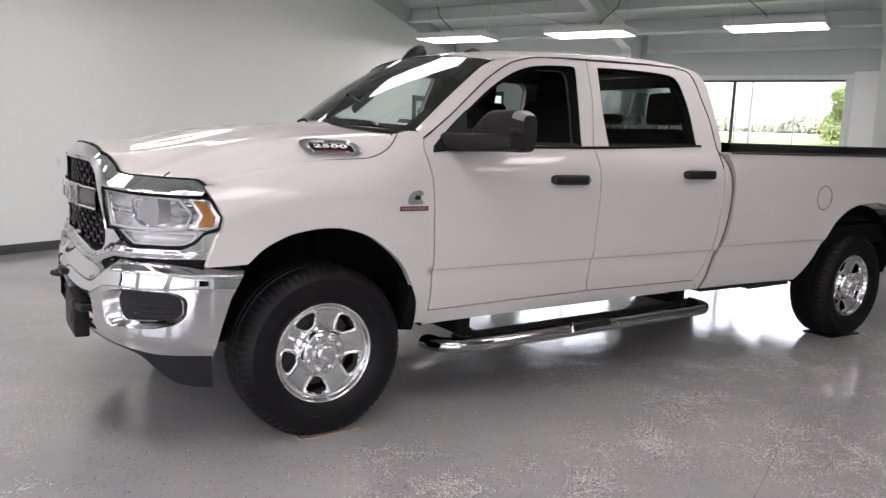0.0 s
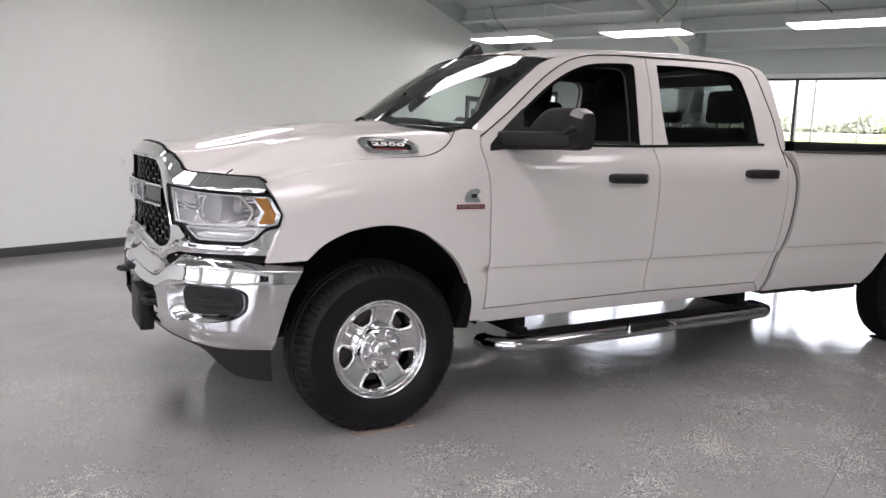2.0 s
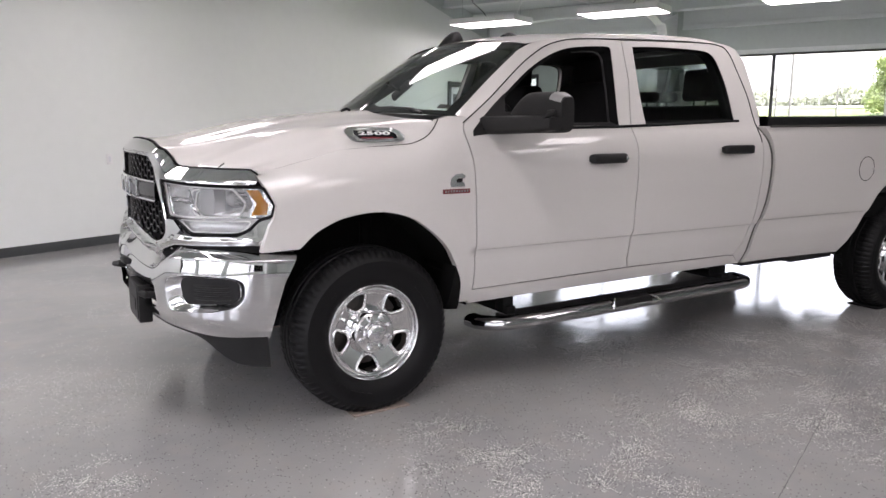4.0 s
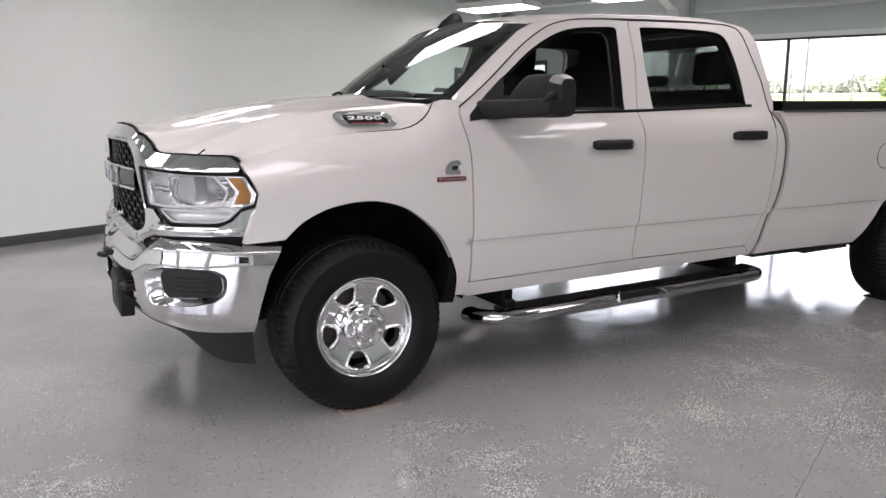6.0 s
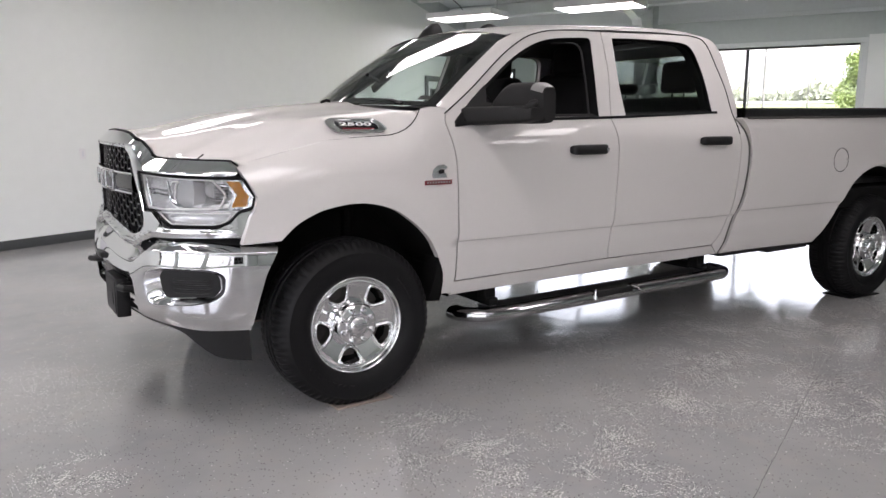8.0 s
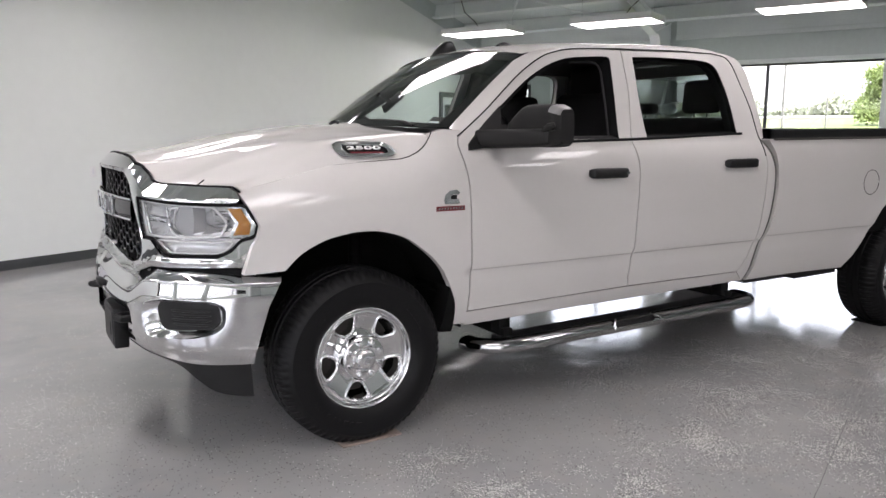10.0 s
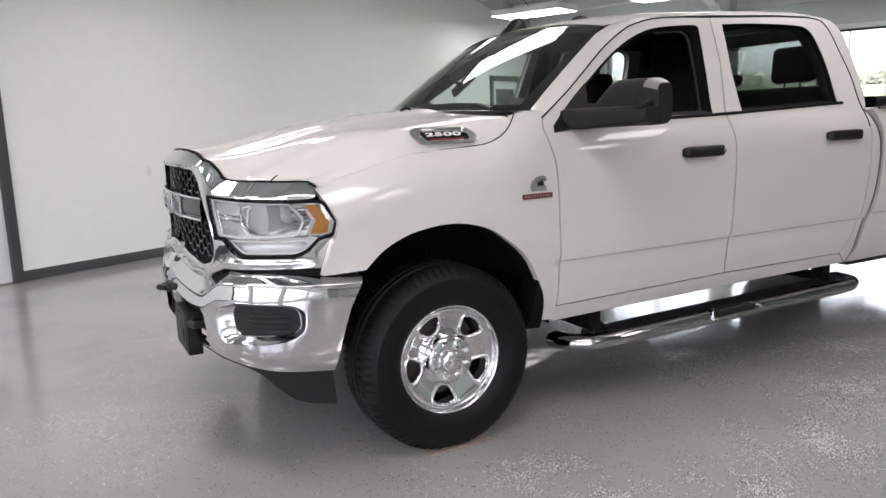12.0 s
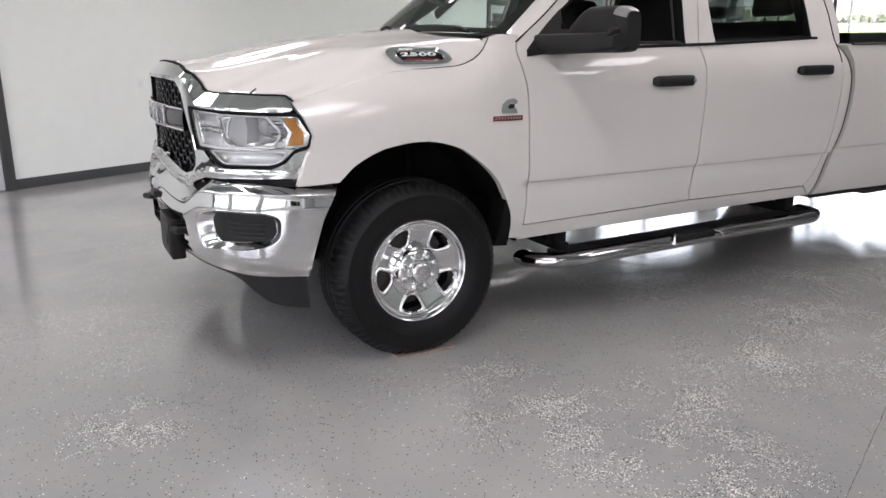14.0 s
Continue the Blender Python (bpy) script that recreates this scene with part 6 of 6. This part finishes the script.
# ---- wall fittings ----
t = empty("wall_switch", "small white switch plate on the white wall", "wall switch")
t.matrix_basis = ROOM @ pose(1.86, V_WALL, 0.95)
part("plate", box_bm(-0.036, 0.036, -0.006, 0.0, -0.058, 0.058, 0.003, 2), HOUSING, t)
part("toggle", box_bm(-0.012, 0.012, -0.011, -0.006, -0.03, 0.03, 0.002, 1), DOOR_WHITE, t)

PAPER = mat("white_paper", (0.78, 0.75, 0.73), 0.7, vary=0.03)
PAPER_GREY = mat("grey_paper", (0.50, 0.49, 0.47), 0.7, vary=0.05)
INK = mat("black_ink", (0.03, 0.03, 0.03), 0.7)
CARD = mat("brown_cardboard", (0.50, 0.38, 0.27), 0.75, vary=0.12, scale=4)
# sheets taped to the window of the first door
for nm, u0, u1, z0, z1, m, lb in (("notice", -0.29, -0.028, 1.235, 1.545, PAPER, "white printed paper notice taped to the door window"), ("notice", -0.29, 0.01, 1.465, 1.70, PAPER_GREY, "grey paper notice taped to the door window")):
    n = empty(nm, lb, "notice")
    n.matrix_basis = ROOM @ pose(0, V_WALL + (0.030 if m is PAPER else 0.0275), 0)
    part("sheet", box_bm(u0, u1, -0.0006, 0.0006, z0, z1), m, n, smooth=False)
    rows = [(z1 - 0.06 - 0.032 * k) for k in range(5)] if m is PAPER else [z0 + 0.06, z0 + 0.09]
    for k, z in enumerate(rows):
        d = 0.03 * (k % 3)
        part("print_bar", box_bm(u0 + 0.05 + d, u1 - 0.06 - d, -0.0014, -0.0007, z, z + 0.009), INK if m is PAPER else PAPER, n, smooth=False)
    if m is PAPER:
        part("print_bar", box_bm(u1 - 0.15, u1 - 0.08, -0.0014, -0.0007, z0 + 0.03, z0 + 0.06), INK, n, smooth=False)
sign = empty("door_sign", "black lettering AN EXIT on the white door", "sign")
sign.matrix_basis = ROOM @ pose(-0.10, V_WALL + 0.0185, 1.925, 90, 0, 0)
lettering("AN EXIT", 0.062, lambda a, b, c: (a, b, c * 0.2), INK, sign, "letters")


# a hairline crack along a joint of the coating
edge = random.Random(5)
line_u = np.linspace(-0.9, 1.16, 90)
wander = [0.004 * noise.noise((u * 9, 2.0, 0)) + edge.uniform(-0.0008, 0.0008) for u in line_u]
wide = [0.0004 + 0.0010 * edge.random() for u in line_u]
crack = mesh("floor_crack", [(u, -2.648 + d + k * w, 0.0012) for u, d, w in zip(line_u, wander, wide) for k in (-1, 1)], [(2 * i, 2 * i + 2, 2 * i + 3, 2 * i + 1) for i in range(len(line_u) - 1)], INK, smooth=False)
room(crack, "thin dark crack in the grey floor coating", "crack")


def side_room(name, d):
    """A plain dim room behind a door."""
    u0, u1 = d[0] - 0.9, d[1] + 0.9
    bm = bmesh.new()
    box_bm(u0, u1, V_WALL + 1.6, V_WALL + 1.7, 0, 2.5, bm=bm)
    box_bm(u0 - 0.1, u0, V_WALL + 0.16, V_WALL + 1.7, 0, 2.5, bm=bm)
    box_bm(u1, u1 + 0.1, V_WALL + 0.16, V_WALL + 1.7, 0, 2.5, bm=bm)
    box_bm(u0, u1, V_WALL + 0.16, V_WALL + 1.7, 2.5, 2.6, bm=bm)
    box_bm(u0, u1, V_WALL + 0.16, V_WALL + 1.7, -0.06, -0.01, bm=bm)
    room(part(name, bm, GAPMAT, smooth=False), "plain walls of a dim back room", "wall")


side_room("wall_back_room_1", DOOR_1)
for u, v, z, w, h in ((0.02, 5.16, 0.0, 0.34, 1.50), (-0.40, 5.22, 0.0, 0.34, 1.25)):
    b = part("cardboard_box", box_bm(-w / 2, w / 2, -0.15, 0.15, 0, h, 0.004, 1), CARD)
    b.matrix_basis = ROOM @ pose(u, v, -0.01, 0, 0, 8)
    tagged(b, "tall brown cardboard box behind the door window", "box", "boxes behind the door")

# rods braced across the roof bay
for a, b in (((8.7, 3.6, 3.05), (7.6, 2.75, 3.40)), ((7.6, 2.75, 3.40), (9.3, 1.25, 2.98))):
    ob = tube("brace_rod", [a, b], 0.012, STEEL_WHITE, n=6)
    room(ob, "thin white steel brace rod", "brace rod", "brace rods")

# ---- outside ----
GRASS = mat("grass", (0.125, 0.165, 0.045), 0.9, vary=0.25, scale=0.3)
ASPHALT = mat("lot_asphalt", (0.07, 0.07, 0.07), 0.85, vary=0.15, scale=0.7)
ROADM = mat("pale_road", (0.38, 0.37, 0.35), 0.9, vary=0.1, scale=0.5)
LEAF = mat("spring_leaves", (0.26, 0.32, 0.12), 0.6, vary=0.25, scale=2)
# far leaves are paler than near ones: distance haze is put into their colour
HAZE_LEAF = mat("hazed_foliage", (0.40, 0.415, 0.345), 0.8, vary=0.2, scale=0.4)
BARK = mat("bark", (0.12, 0.10, 0.08), 0.9, vary=0.2)
POLEM = mat("weathered_pole", (0.13, 0.125, 0.12), 0.8, vary=0.1)


def rise(d):
    """Height of the land beyond the windows at a distance d from the wall."""
    return -0.15 + 3.5 * smooth01((d - 4) / 80) + 0.004 * max(0, d - 84)


room(grid("ground", 40, 4, lambda a, b: (U_WIN + 0.25 + 400 * a**2, -300 + 600 * b, rise(400 * a**2)), GRASS), "green spring grass field rising gently", "ground")
room(mesh("ground_around", [(U_BACK - 400, -400, -0.2), (U_WIN + 0.3, -400, -0.2), (U_WIN + 0.3, 400, -0.2), (U_BACK - 400, 400, -0.2)], [(0, 1, 2, 3)], ASPHALT, smooth=False), "dark asphalt lot round the building", "ground")
room(grid("road", 2, 20, lambda a, b: (U_WIN + 62 + 6 * a, -200 + 400 * b, rise(62 + 6 * a) + 0.05), ROADM), "pale road across the field", "road")


def tree(name, u, v, h, w, label, material, seed, n=2600, size=0.17):
    """Trunk, limbs and a crown of many small leaf quads with gaps."""
    rnd = random.Random(seed)
    t = empty(name, label, "tree")
    t.matrix_basis = ROOM @ pose(u, v, rise(u - U_WIN) - 0.1)
    bm = tube_bm([(0, 0, 0), (0.05, 0.02, h * 0.3), (0.0, 0.05, h * 0.6), (0.05, 0, h * 0.92)], [h * 0.028, h * 0.022, h * 0.014, h * 0.004], 8)
    clumps = []
    for k in range(26):
        a, z = rnd.random() * math.tau, h * (0.16 + 0.78 * rnd.random())
        r = w * 0.5 * (1 - ((z / h - 0.45) / 0.62) ** 2) ** 0.5 * (0.45 + 0.6 * rnd.random())
        p = Vector((r * math.cos(a), r * math.sin(a), z))
        tube_bm([(0, 0, z * 0.75), tuple(p * 0.6 + Vector((0, 0, z * 0.33))), tuple(p)], [h * 0.01, h * 0.006, h * 0.002], 5, bm)
        clumps.append((p, w * (0.13 + 0.1 * rnd.random())))
    part("trunk", bm, BARK, t)
    vs, fs = [], []
    for k in range(n):
        p, r = rnd.choice(clumps)
        d = Vector((rnd.gauss(0, 1), rnd.gauss(0, 1), rnd.gauss(0, 0.8))) * r * 0.5
        q = Euler((rnd.random() * 6, rnd.random() * 6, rnd.random() * 6)).to_matrix()
        i = len(vs)
        vs += [p + d + q @ Vector(c) * size * (0.6 + 0.8 * rnd.random()) for c in ((-0.5, -0.3, 0), (0.5, -0.35, 0.1), (0.55, 0.3, 0), (-0.45, 0.35, 0.12))]
        fs.append((i, i + 1, i + 2, i + 3))
    me = bpy.data.meshes.new("crown")
    me.from_pydata([tuple(v) for v in vs], [], fs)
    finish("crown", me, material, t, "", smooth=False)
    return t


tree("tree", 60.0, 1.45, 4.8, 3.5, "leafy light green tree standing in the field", LEAF, 3, 20000, 0.16)
rnd = random.Random(11)
vs, fs = [], []
for k in range(64000):
    v = rnd.uniform(-70, 60)
    top = 1.7 + 1.3 * noise.noise((v * 0.11, 3.1, 0)) + 1.2 * noise.noise((v * 0.5, 7.7, 0))
    p = Vector((U_WIN + 78 + rnd.random() * 8, v, rise(80) + rnd.random() ** 0.8 * max(0.6, top)))
    q = Euler((rnd.random() * 6, rnd.random() * 6, rnd.random() * 6)).to_matrix()
    i = len(vs)
    vs += [p + q @ Vector(c) * 0.34 for c in ((-0.5, -0.4, 0), (0.5, -0.4, 0), (0.5, 0.4, 0.1), (-0.5, 0.4, 0.1))]
    fs.append((i, i + 1, i + 2, i + 3))
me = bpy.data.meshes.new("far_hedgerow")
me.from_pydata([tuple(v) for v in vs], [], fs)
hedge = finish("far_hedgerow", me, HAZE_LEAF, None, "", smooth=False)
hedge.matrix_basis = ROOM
tagged(hedge, "row of far trees and bushes, haze painted in as a pale colour", "hedgerow", "", "stuff")
for u, v, h in ((44.0, 6.6, 2.9), (52.0, 4.6, 2.5), (16.5, 0.60, 5.6)):
    p = tube("utility_pole", [(0, 0, 0), (0, 0, h)], [0.06, 0.045] if h < 5 else [0.03, 0.03], POLEM, n=8)
    p.matrix_basis = ROOM @ pose(u, v, rise(u - U_WIN) - 0.1)
    tagged(p, "plain thin upright pole in the field", "pole", "poles outside")
